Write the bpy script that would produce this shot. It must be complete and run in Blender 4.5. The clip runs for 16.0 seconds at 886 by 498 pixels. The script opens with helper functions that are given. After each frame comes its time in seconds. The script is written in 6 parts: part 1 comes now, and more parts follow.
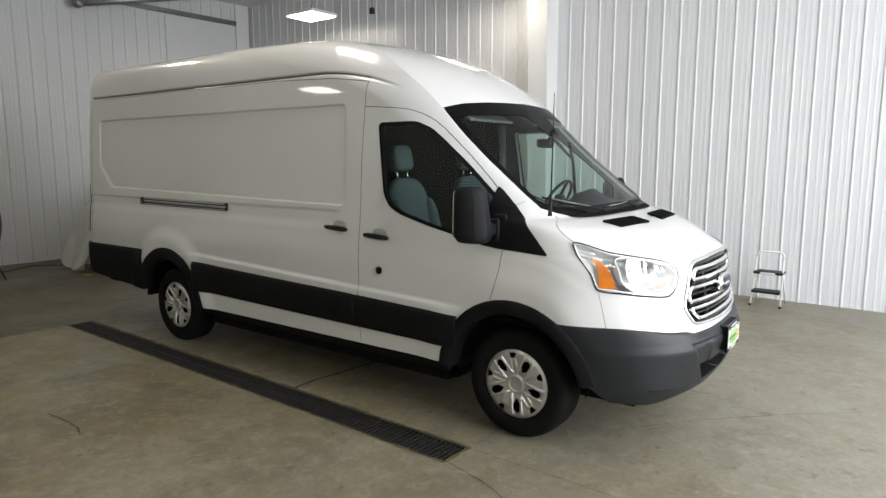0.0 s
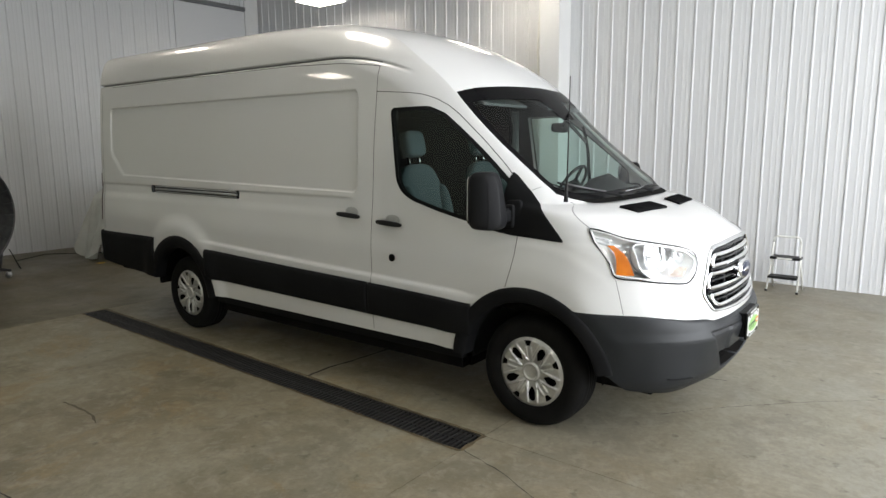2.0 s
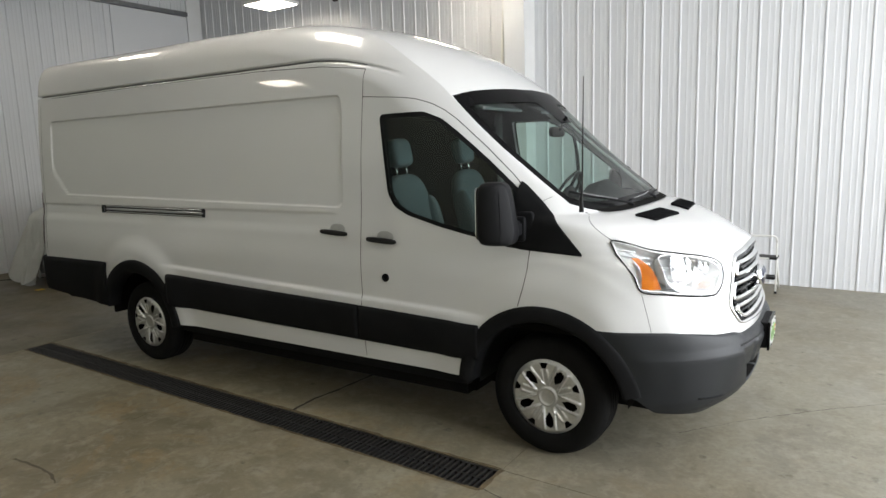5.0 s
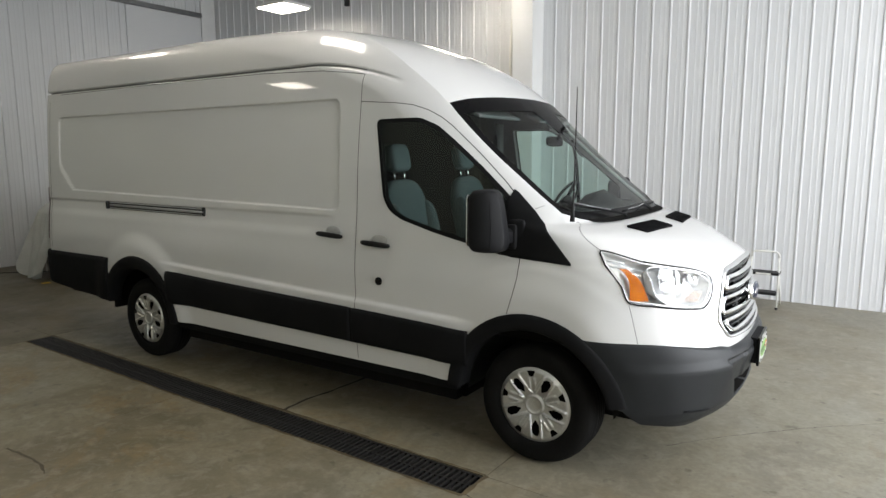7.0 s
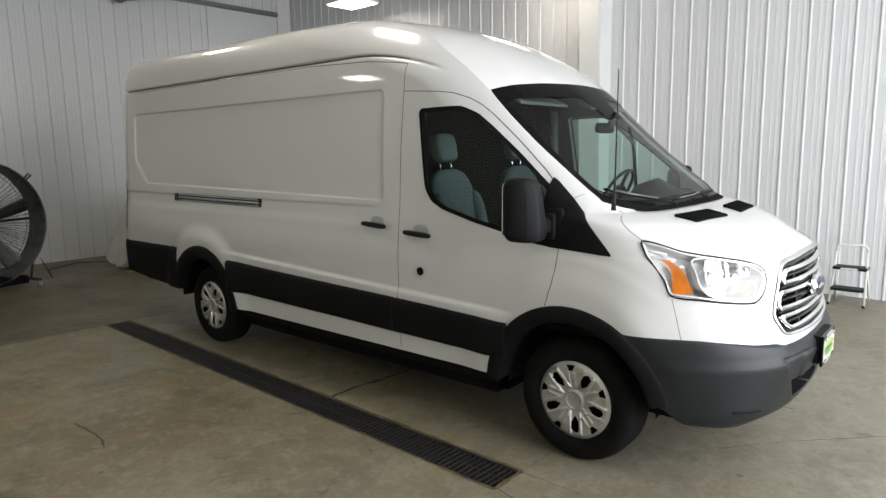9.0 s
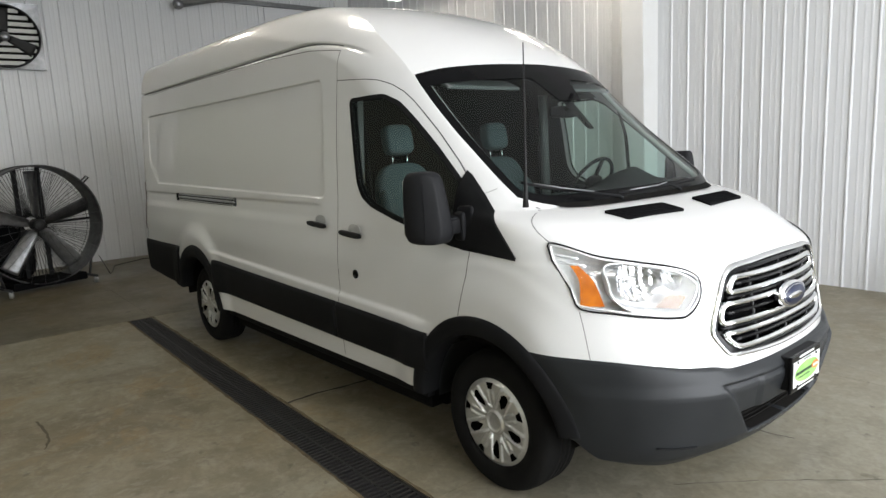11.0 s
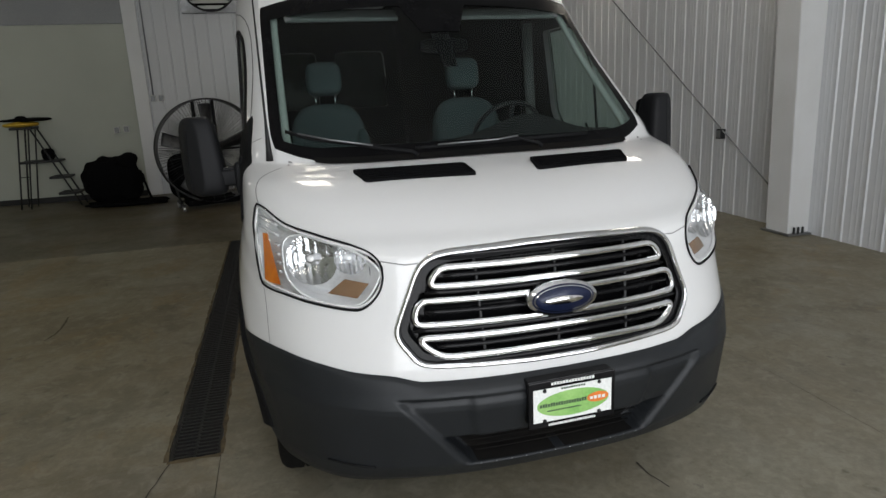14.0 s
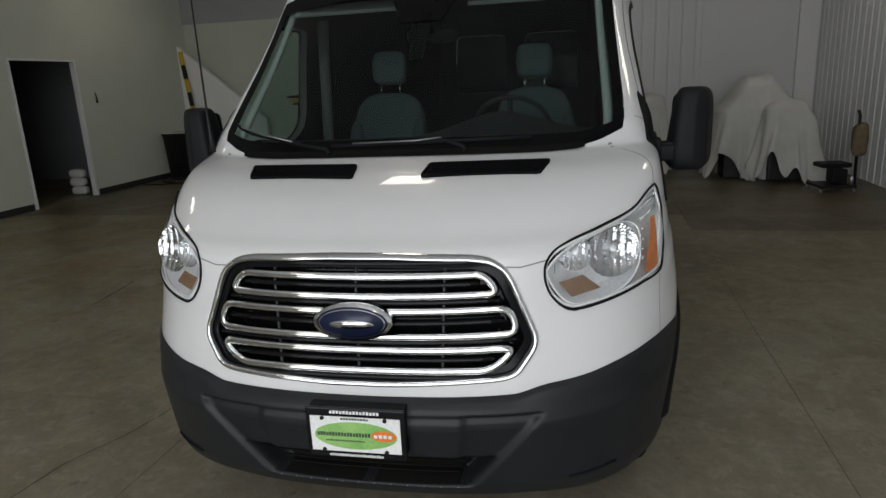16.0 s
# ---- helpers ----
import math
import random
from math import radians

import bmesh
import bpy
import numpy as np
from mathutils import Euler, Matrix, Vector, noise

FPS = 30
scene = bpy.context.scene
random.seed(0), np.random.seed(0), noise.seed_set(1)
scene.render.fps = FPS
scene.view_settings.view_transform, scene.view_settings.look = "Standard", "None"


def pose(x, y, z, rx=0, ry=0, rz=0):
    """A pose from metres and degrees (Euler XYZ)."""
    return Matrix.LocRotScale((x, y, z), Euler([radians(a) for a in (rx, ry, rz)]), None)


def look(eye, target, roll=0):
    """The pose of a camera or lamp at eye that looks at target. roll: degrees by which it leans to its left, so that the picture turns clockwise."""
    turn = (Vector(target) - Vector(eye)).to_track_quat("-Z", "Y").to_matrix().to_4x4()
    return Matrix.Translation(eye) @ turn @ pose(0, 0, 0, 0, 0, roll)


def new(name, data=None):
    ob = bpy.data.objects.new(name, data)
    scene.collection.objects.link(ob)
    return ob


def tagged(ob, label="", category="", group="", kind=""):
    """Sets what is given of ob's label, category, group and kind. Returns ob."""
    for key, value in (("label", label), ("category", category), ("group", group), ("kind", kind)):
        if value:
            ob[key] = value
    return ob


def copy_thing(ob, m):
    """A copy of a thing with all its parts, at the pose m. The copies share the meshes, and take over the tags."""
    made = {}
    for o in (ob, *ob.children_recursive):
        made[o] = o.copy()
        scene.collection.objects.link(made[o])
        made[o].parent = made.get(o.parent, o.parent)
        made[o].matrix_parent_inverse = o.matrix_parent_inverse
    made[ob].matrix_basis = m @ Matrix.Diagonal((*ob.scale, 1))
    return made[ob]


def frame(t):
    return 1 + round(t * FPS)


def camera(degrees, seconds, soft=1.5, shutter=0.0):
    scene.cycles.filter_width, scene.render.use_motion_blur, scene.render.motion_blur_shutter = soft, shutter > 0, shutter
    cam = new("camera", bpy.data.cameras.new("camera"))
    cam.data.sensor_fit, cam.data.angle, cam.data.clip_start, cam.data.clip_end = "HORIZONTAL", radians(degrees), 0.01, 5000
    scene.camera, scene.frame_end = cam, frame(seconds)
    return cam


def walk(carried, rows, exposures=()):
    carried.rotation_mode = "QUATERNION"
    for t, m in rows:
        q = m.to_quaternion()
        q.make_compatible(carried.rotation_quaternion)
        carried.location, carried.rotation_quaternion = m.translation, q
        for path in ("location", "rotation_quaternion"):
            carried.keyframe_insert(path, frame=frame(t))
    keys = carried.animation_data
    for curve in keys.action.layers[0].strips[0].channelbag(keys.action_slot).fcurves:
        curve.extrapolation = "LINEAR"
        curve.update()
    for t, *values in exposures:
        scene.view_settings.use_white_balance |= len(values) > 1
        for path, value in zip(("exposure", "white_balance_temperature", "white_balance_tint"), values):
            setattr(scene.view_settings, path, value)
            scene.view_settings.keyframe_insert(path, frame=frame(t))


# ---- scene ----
cam = camera(69.09, 16.0)
ASKEW = pose(0, 0, 0, 0, 0, 1.78)    # the van stands a little askew in the hall; the path is given from the van
PATH = [
    (0, (1.924, -4.358, 1.754), (0.755, -2.759, 1.477), 0.0),
    (0.5, (1.903, -4.353, 1.741), (0.733, -2.762, 1.425), 0.5),
    (1, (1.889, -4.35, 1.743), (0.714, -2.767, 1.409), 0.2),
    (1.5, (1.892, -4.339, 1.755), (0.716, -2.753, 1.432), -0.3),
    (2, (1.874, -4.332, 1.751), (0.684, -2.757, 1.432), -0.4),
    (2.5, (1.843, -4.302, 1.751), (0.625, -2.751, 1.414), -0.9),
    (3, (1.766, -4.21, 1.751), (0.551, -2.65, 1.444), -0.8),
    (3.5, (1.645, -4.157, 1.735), (0.354, -2.666, 1.403), 0.9),
    (4, (1.486, -4.189, 1.766), (0.333, -2.591, 1.425), -1.3),
    (4.5, (1.379, -4.237, 1.775), (0.319, -2.57, 1.46), -2.3),
    (7, (1.493, -4.199, 1.773), (0.412, -2.541, 1.487), -0.2),
    (7.5, (1.444, -4.219, 1.764), (0.336, -2.58, 1.471), -1.5),
    (8, (1.443, -4.186, 1.754), (0.368, -2.528, 1.449), -2.3),
    (8.5, (1.562, -4.072, 1.763), (0.356, -2.506, 1.457), -1.3),
    (8.7, (1.601, -4.056, 1.755), (0.362, -2.516, 1.451), -0.9),
    (10.8, (2.113, -3.182, 1.703), (0.614, -1.895, 1.393), -3.7),
    (11, (2.155, -3.035, 1.711), (0.641, -1.768, 1.393), -2.8),
    (11.5, (2.326, -2.681, 1.692), (0.746, -1.498, 1.365), -3.6),
    (12, (2.524, -2.396, 1.702), (0.821, -1.411, 1.341), -3.6),
    (12.5, (2.607, -2.058, 1.689), (0.861, -1.154, 1.322), -2.2),
    (13, (2.745, -1.666, 1.655), (0.955, -0.853, 1.288), -0.8),
    (13.5, (2.838, -1.288, 1.652), (0.987, -0.68, 1.198), -3.0),
    (14, (2.837, -0.922, 1.655), (0.967, -0.397, 1.178), -2.7),
    (14.5, (2.901, -0.535, 1.672), (0.983, -0.263, 1.176), 0.5),
    (15, (2.886, -0.166, 1.643), (0.946, -0.11, 1.159), -0.5),
    (15.2, (2.869, -0.029, 1.652), (0.933, -0.061, 1.152), -0.4),
    (15.5, (2.813, 0.19, 1.651), (0.876, 0.083, 1.165), -1.9),
    (16, (2.728, 0.65, 1.666), (0.833, 0.259, 1.161), -2.8),
]
EXPOSURES = [(0, 0.45), (0.6, 0.41), (2.5, 0.41), (3.2, 0.44), (4.0, 0.57), (4.5, 0.48), (7.5, 0.32), (8.5, 0.43), (11.0, 0.46), (12.0, 0.38), (13.5, -0.46), (14.5, -0.88), (16.0, -1.1)]
walk(cam, [(t, ASKEW @ look(eye, target, roll)) for t, eye, target, roll in PATH], EXPOSURES)
import functools

# ---------------------------------------------------------------- light
world = bpy.data.worlds.new("world")
scene.world = world
world.use_nodes = True
wn = world.node_tree
sky = wn.nodes.new("ShaderNodeTexSky")
sky.sky_type, sky.sun_disc, sky.sun_elevation, sky.sun_rotation = "NISHITA", False, radians(35), radians(200)
wn.links.new(sky.outputs[0], wn.nodes["Background"].inputs[0])
wn.nodes["Background"].inputs[1].default_value = 0.1
sun = new("sun", bpy.data.lights.new("sun", "SUN"))
sun.data.energy, sun.data.angle, sun.data.color = 1.0, radians(12), (1, 0.97, 0.92)
sun.matrix_world = look((-25, -20, 30), (0, 0, 0))

# ---------------------------------------------------------------- materials
def node(nt, kind, **inputs):
    n = nt.nodes.new(kind)
    for k, v in inputs.items():
        n.inputs[k.replace("_", " ")].default_value = v
    return n


def material(name, colour, rough=0.5, metal=0.0, coat=0.0, second=None, scale=6.0, amount=0.5, fine=120.0, bump=0.0, bump_scale=200.0,
             rough_var=0.0, vary=0.0, spec=0.5, detail=4.0, sharp=(0.35, 0.65)):
    """A surface with two scales of variation: patches towards a second colour, fine grain, a little relief."""
    m = bpy.data.materials.new(name)
    m.use_nodes = True
    nt = m.node_tree
    b = nt.nodes["Principled BSDF"]
    b.inputs["Metallic"].default_value, b.inputs["Roughness"].default_value = metal, rough
    b.inputs["Coat Weight"].default_value, b.inputs["Coat Roughness"].default_value = coat, 0.03
    b.inputs["Specular IOR Level"].default_value = spec
    co = nt.nodes.new("ShaderNodeTexCoord").outputs["Object"]
    base = nt.nodes.new("ShaderNodeRGB")
    base.outputs[0].default_value = (*colour, 1)
    out = base.outputs[0]
    if second:
        big = node(nt, "ShaderNodeTexNoise", Scale=scale, Detail=detail, Roughness=0.6)
        nt.links.new(co, big.inputs["Vector"])
        ramp = node(nt, "ShaderNodeMapRange", From_Min=sharp[0], From_Max=sharp[1], To_Max=amount)
        nt.links.new(big.outputs["Fac"], ramp.inputs["Value"])
        mix = nt.nodes.new("ShaderNodeMixRGB")
        nt.links.new(ramp.outputs[0], mix.inputs[0])
        nt.links.new(out, mix.inputs[1])
        mix.inputs[2].default_value = (*second, 1)
        out = mix.outputs[0]
        small = node(nt, "ShaderNodeTexNoise", Scale=fine, Detail=3.0)
        nt.links.new(co, small.inputs["Vector"])
        r2 = node(nt, "ShaderNodeMapRange", From_Min=0.3, From_Max=0.7, To_Min=0.88, To_Max=1.08)
        nt.links.new(small.outputs["Fac"], r2.inputs["Value"])
        mul = nt.nodes.new("ShaderNodeVectorMath")
        mul.operation = "SCALE"
        nt.links.new(out, mul.inputs[0])
        nt.links.new(r2.outputs[0], mul.inputs["Scale"])
        out = mul.outputs[0]
        if rough_var:
            r3 = node(nt, "ShaderNodeMapRange", From_Min=0.3, From_Max=0.7, To_Min=rough - rough_var, To_Max=rough + rough_var)
            nt.links.new(big.outputs["Fac"], r3.inputs["Value"])
            nt.links.new(r3.outputs[0], b.inputs["Roughness"])
    if vary:
        info = nt.nodes.new("ShaderNodeObjectInfo")
        r4 = node(nt, "ShaderNodeMapRange", To_Min=1 - vary, To_Max=1 + vary)
        nt.links.new(info.outputs["Random"], r4.inputs["Value"])
        mul = nt.nodes.new("ShaderNodeVectorMath")
        mul.operation = "SCALE"
        nt.links.new(out, mul.inputs[0])
        nt.links.new(r4.outputs[0], mul.inputs["Scale"])
        out = mul.outputs[0]
    nt.links.new(out, b.inputs["Base Color"])
    if bump:
        tex = node(nt, "ShaderNodeTexNoise", Scale=bump_scale, Detail=3.0)
        nt.links.new(co, tex.inputs["Vector"])
        bp = node(nt, "ShaderNodeBump", Strength=bump, Distance=0.01)
        nt.links.new(tex.outputs["Fac"], bp.inputs["Height"])
        nt.links.new(bp.outputs[0], b.inputs["Normal"])
    return m


def glass(name, tint, ior=1.45):
    """Thin clear pane: it lets light straight through, tinted, and mirrors at a slant."""
    m = bpy.data.materials.new(name)
    m.use_nodes = True
    nt = m.node_tree
    nt.nodes.remove(nt.nodes["Principled BSDF"])
    tr = node(nt, "ShaderNodeBsdfTransparent", Color=(*tint, 1))
    gl = node(nt, "ShaderNodeBsdfGlossy", Roughness=0.02)
    fr = node(nt, "ShaderNodeLayerWeight", Blend=0.5)
    pw = nt.nodes.new("ShaderNodeMath")
    pw.operation, pw.inputs[1].default_value = "POWER", 4.5
    nt.links.new(fr.outputs["Facing"], pw.inputs[0])
    mr = node(nt, "ShaderNodeMapRange", To_Min=((ior - 1) / (ior + 1)) ** 2 * 1.3, To_Max=0.7)
    nt.links.new(pw.outputs[0], mr.inputs["Value"])
    fr = mr
    mix = nt.nodes.new("ShaderNodeMixShader")
    nt.links.new(fr.outputs[0], mix.inputs[0])
    nt.links.new(tr.outputs[0], mix.inputs[1])
    nt.links.new(gl.outputs[0], mix.inputs[2])
    nt.links.new(mix.outputs[0], nt.nodes["Material Output"].inputs[0])
    return m


def glow(name, colour, strength):
    m = bpy.data.materials.new(name)
    m.use_nodes = True
    b = m.node_tree.nodes["Principled BSDF"]
    b.inputs["Base Color"].default_value = (*colour, 1)
    b.inputs["Emission Color"].default_value = (*colour, 1)
    b.inputs["Emission Strength"].default_value = strength
    return m


PAINT = material("white_paint", (0.68, 0.68, 0.675), 0.32, coat=1.0, second=(0.655, 0.65, 0.638), scale=0.9, amount=0.5, fine=900)
TRIM = material("black_trim", (0.0075, 0.0077, 0.0082), 0.6, spec=0.08, second=(0.014, 0.0142, 0.015), scale=5, fine=300, bump=0.12, bump_scale=900)
BUMPER = material("dark_grey_plastic", (0.011, 0.0125, 0.0141), 0.4, spec=0.3, second=(0.0165, 0.0185, 0.0205), scale=4, amount=0.6, fine=400, bump=0.15, bump_scale=1100)
MIRROR_BLACK = material("mirror_shell_plastic", (0.0105, 0.0108, 0.0118), 0.5, spec=0.12, second=(0.0125, 0.0128, 0.0138), scale=6, fine=300, bump=0.12, bump_scale=900)
FRIT = material("black_ceramic_print", (0.004, 0.004, 0.0043), 0.25, spec=0.05, second=(0.006, 0.006, 0.0064))
GLOSS_BLACK = material("gloss_black", (0.005, 0.005, 0.0055), 0.14, spec=0.18, second=(0.012, 0.012, 0.013))
# grey stands for the shade in the white handle recess
CUP_SHADE = material("handle_cup_shade", (0.42, 0.42, 0.41), 0.35, coat=1.0, second=(0.36, 0.36, 0.35))
JOINT = material("faint_joint", (0.22, 0.22, 0.22), 0.7, second=(0.16, 0.16, 0.16))
SEAM = material("seam_shadow", (0.06, 0.06, 0.06), 0.8, second=(0.045, 0.045, 0.045))
CHROME = material("chrome", (0.9, 0.9, 0.905), 0.09, 1.0, second=(0.86, 0.865, 0.875), scale=9, fine=60)
BRIGHT = material("bright_plated_plastic", (0.86, 0.865, 0.87), 0.06, 1.0, second=(0.82, 0.825, 0.83), scale=9, fine=60)
REFLECTOR = material("lamp_reflector", (0.72, 0.72, 0.73), 0.15, 1.0, second=(0.6, 0.61, 0.62), scale=40, amount=0.5, bump=0.15, bump_scale=38)
LAMP_GREY = material("lamp_housing", (0.72, 0.73, 0.73), 0.28, 0.5, second=(0.6, 0.61, 0.61), scale=20)
CHAMBER = material("silvered_plastic", (0.9, 0.905, 0.91), 0.2, 0.35, second=(0.82, 0.825, 0.83), scale=30)
AMBER = material("amber_lens", (0.72, 0.21, 0.012), 0.2, coat=0.6, second=(0.42, 0.09, 0.008), scale=22, amount=0.8, bump=0.2, bump_scale=150)
AMBER_DULL = material("dull_amber_lens", (0.2, 0.115, 0.06), 0.25, coat=0.5, second=(0.13, 0.09, 0.06), scale=60, bump=0.2, bump_scale=150)
TYRE = material("tyre_rubber", (0.0065, 0.0065, 0.0065), 0.72, spec=0.09, second=(0.011, 0.0107, 0.01), scale=9, amount=0.7, bump=0.2, bump_scale=300)
HUBCAP = material("silver_wheel_cover", (0.6, 0.6, 0.585), 0.28, 0.75, second=(0.42, 0.42, 0.41), scale=8)
FABRIC = material("blue_grey_seat_cloth", (0.066, 0.09, 0.091), 0.95, spec=0.1, second=(0.05, 0.07, 0.072), scale=8, fine=500, bump=0.4, bump_scale=900)
DASH = material("dashboard_plastic", (0.011, 0.012, 0.0125), 0.75, spec=0.2, second=(0.026, 0.026, 0.027), scale=6, bump=0.2, bump_scale=800)
LINER = material("cab_lining", (0.03, 0.031, 0.031), 0.9, spec=0.1, second=(0.04, 0.04, 0.039), scale=3)
VISOR = material("grey_visor", (0.1, 0.108, 0.104), 0.85, second=(0.08, 0.086, 0.084), scale=4)
LIGHT_TRIM = material("pale_pillar_trim", (0.3, 0.325, 0.305), 0.8, second=(0.26, 0.28, 0.265), scale=4)
GLASS = glass("tinted_window_glass", (0.74, 0.85, 0.81))
SCREEN = glass("windscreen_glass", (0.58, 0.69, 0.655), 1.32)
PRIVACY = glass("dark_tinted_glass", (0.02, 0.024, 0.022), 1.1)
CLEAR = glass("clear_lens", (0.96, 0.97, 0.97), 1.4)
UNDER = material("underbody", (0.007, 0.007, 0.007), 0.95, spec=0.05, second=(0.014, 0.012, 0.01), scale=5)
PLATE_WHITE = material("plate_white", (0.78, 0.79, 0.77), 0.35, coat=0.5, second=(0.7, 0.71, 0.69))
PLATE_GREEN = material("plate_green", (0.17, 0.4, 0.09), 0.4, coat=0.5, second=(0.30, 0.52, 0.16), scale=8, amount=0.9)
PLATE_ORANGE = material("plate_orange", (0.75, 0.2, 0.03), 0.4, coat=0.5, second=(0.65, 0.17, 0.03))
PLATE_INK = material("plate_ink", (0.04, 0.075, 0.04), 0.5, second=(0.03, 0.05, 0.03))
BADGE_BLUE = material("badge_blue", (0.004, 0.009, 0.035), 0.4, coat=0.15, second=(0.006, 0.012, 0.045), scale=20)



def mottled(name, tone=1.0):
    """Old sealed concrete: broad brown and grey clouds, smaller blotches, specks and scuffs, and patches of dull sheen."""
    m = bpy.data.materials.new(name)
    m.use_nodes = True
    nt = m.node_tree
    b = nt.nodes["Principled BSDF"]
    co = nt.nodes.new("ShaderNodeNewGeometry").outputs["Position"]

    def cloud(scale, detail, lo, hi, a, c, rough=0.6, warp=0.0):
        n = node(nt, "ShaderNodeTexNoise", Scale=scale, Detail=detail, Roughness=rough, Distortion=warp)
        nt.links.new(co, n.inputs["Vector"])
        r = node(nt, "ShaderNodeMapRange", From_Min=lo, From_Max=hi, To_Min=a, To_Max=c)
        nt.links.new(n.outputs["Fac"], r.inputs["Value"])
        return r.outputs[0]

    def mix(fac, one, two, kind="MIX"):
        x = nt.nodes.new("ShaderNodeMixRGB")
        x.blend_type = kind
        for i, v in ((0, fac), (1, one), (2, two)):
            if isinstance(v, (tuple, float)):
                x.inputs[i].default_value = v if isinstance(v, float) else (*v, 1)
            else:
                nt.links.new(v, x.inputs[i])
        return x.outputs[0]
    c = mix(cloud(0.33, 5, 0.38, 0.62, 0.0, 1.0, warp=0.6), (0.2, 0.183, 0.135), (0.167, 0.128, 0.07))
    c = mix(cloud(1.3, 9, 0.44, 0.66, 0.0, 0.85, 0.7, 1.0), c, (0.088, 0.07, 0.039))
    c = mix(cloud(2.1, 8, 0.54, 0.68, 0.0, 0.6, 0.68, 0.5), c, (0.28, 0.254, 0.2))
    c = mix(cloud(1.7, 9, 0.53, 0.57, 0.0, 0.3, 0.62, 0.8), c, (0.289, 0.261, 0.2))
    c = mix(cloud(0.9, 10, 0.42, 0.37, 0.0, 0.4, 0.66, 0.4), c, (0.095, 0.085, 0.06))
    c = mix(cloud(0.7, 10, 0.55, 0.60, 0.0, 0.65, 0.75, 1.5), c, (0.2, 0.142, 0.066))
    c = mix(cloud(0.55, 11, 0.56, 0.64, 0.0, 0.55, 0.7, 0.7), c, (0.085, 0.07, 0.042))
    # greyer and paler towards the open door: its daylight put into the colour
    far_in = nt.nodes.new("ShaderNodeSeparateXYZ")
    nt.links.new(co, far_in.inputs[0])
    door_light = node(nt, "ShaderNodeMapRange", From_Min=-2.2, From_Max=2.2, To_Min=0.0, To_Max=1.0)
    nt.links.new(far_in.outputs["X"], door_light.inputs["Value"])
    # that painted door light, broken up by random blotches
    worn = nt.nodes.new("ShaderNodeMath")
    worn.operation = "MULTIPLY"
    nt.links.new(door_light.outputs[0], worn.inputs[0])
    nt.links.new(cloud(0.8, 8, 0.3, 0.6, 0.3, 0.85, 0.65, 0.6), worn.inputs[1])
    c = mix(worn.outputs[0], c, (0.215, 0.212, 0.197))
    c = mix(cloud(26.0, 5, 0.3, 0.7, 0.0, 0.55, 0.7), c, (0.11, 0.095, 0.065))
    c = mix(cloud(9.0, 7, 0.5, 0.64, 0.0, 0.4, 0.72, 0.5), c, (0.26, 0.247, 0.21))
    c = mix(cloud(5.0, 8, 0.56, 0.66, 0.0, 0.35, 0.7, 0.6), c, (0.09, 0.075, 0.05))
    c = mix(cloud(7.0, 7, 0.63, 0.70, 0.0, 0.55), c, (0.05, 0.042, 0.03))
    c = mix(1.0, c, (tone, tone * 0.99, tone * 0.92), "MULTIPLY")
    nt.links.new(c, b.inputs["Base Color"])
    nt.links.new(cloud(0.9, 8, 0.3, 0.7, 0.3, 0.52), b.inputs["Roughness"])
    b.inputs["Specular IOR Level"].default_value = 0.3
    n = node(nt, "ShaderNodeTexNoise", Scale=45.0, Detail=4.0)
    nt.links.new(co, n.inputs["Vector"])
    bp = node(nt, "ShaderNodeBump", Strength=0.08, Distance=0.01)
    nt.links.new(n.outputs["Fac"], bp.inputs["Height"])
    nt.links.new(bp.outputs[0], b.inputs["Normal"])
    return m


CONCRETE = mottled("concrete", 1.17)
# darker copy for the west slabs: the dim far end put into the colour
CONCRETE_DIM = mottled("dim_concrete", 0.7)
CONCRETE_DARK = material("trench_concrete", (0.03, 0.028, 0.024), 0.9, second=(0.05, 0.045, 0.035), scale=8)
STAIN = material("floor_stain", (0.085, 0.07, 0.045), 0.8, second=(0.12, 0.1, 0.065), scale=20)
CRACK = material("crack", (0.035, 0.03, 0.025), 0.95, second=(0.06, 0.05, 0.035), scale=9)
RUST_EDGE = material("worn_joint_edge", (0.075, 0.058, 0.034), 0.9, second=(0.15, 0.11, 0.055), scale=14, amount=0.9)
GRATE = material("cast_iron_grate", (0.013, 0.0127, 0.012), 0.6, 0.2, second=(0.024, 0.021, 0.017), scale=9, amount=0.6, bump=0.3, bump_scale=90)
STEEL_WALL = material("white_steel_panel", (0.665, 0.675, 0.685), 0.3, second=(0.63, 0.64, 0.65), scale=0.8, amount=0.3, fine=300, vary=0.02)
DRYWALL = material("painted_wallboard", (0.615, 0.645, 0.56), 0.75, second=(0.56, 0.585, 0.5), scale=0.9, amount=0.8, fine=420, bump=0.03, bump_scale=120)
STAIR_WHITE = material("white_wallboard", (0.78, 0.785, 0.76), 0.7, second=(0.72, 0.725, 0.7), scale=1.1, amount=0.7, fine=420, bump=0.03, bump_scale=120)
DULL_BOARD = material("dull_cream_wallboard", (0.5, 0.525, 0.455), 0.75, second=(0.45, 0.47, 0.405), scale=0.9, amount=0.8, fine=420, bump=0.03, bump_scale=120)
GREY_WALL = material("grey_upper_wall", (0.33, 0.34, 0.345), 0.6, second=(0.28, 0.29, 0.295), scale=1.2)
WHITE_STEEL = material("white_column_paint", (0.77, 0.775, 0.77), 0.45, second=(0.71, 0.71, 0.69), scale=3, fine=500, bump=0.05, bump_scale=90)
CEILING = material("white_ceiling_liner", (0.76, 0.765, 0.77), 0.5, second=(0.7, 0.705, 0.71), scale=1)
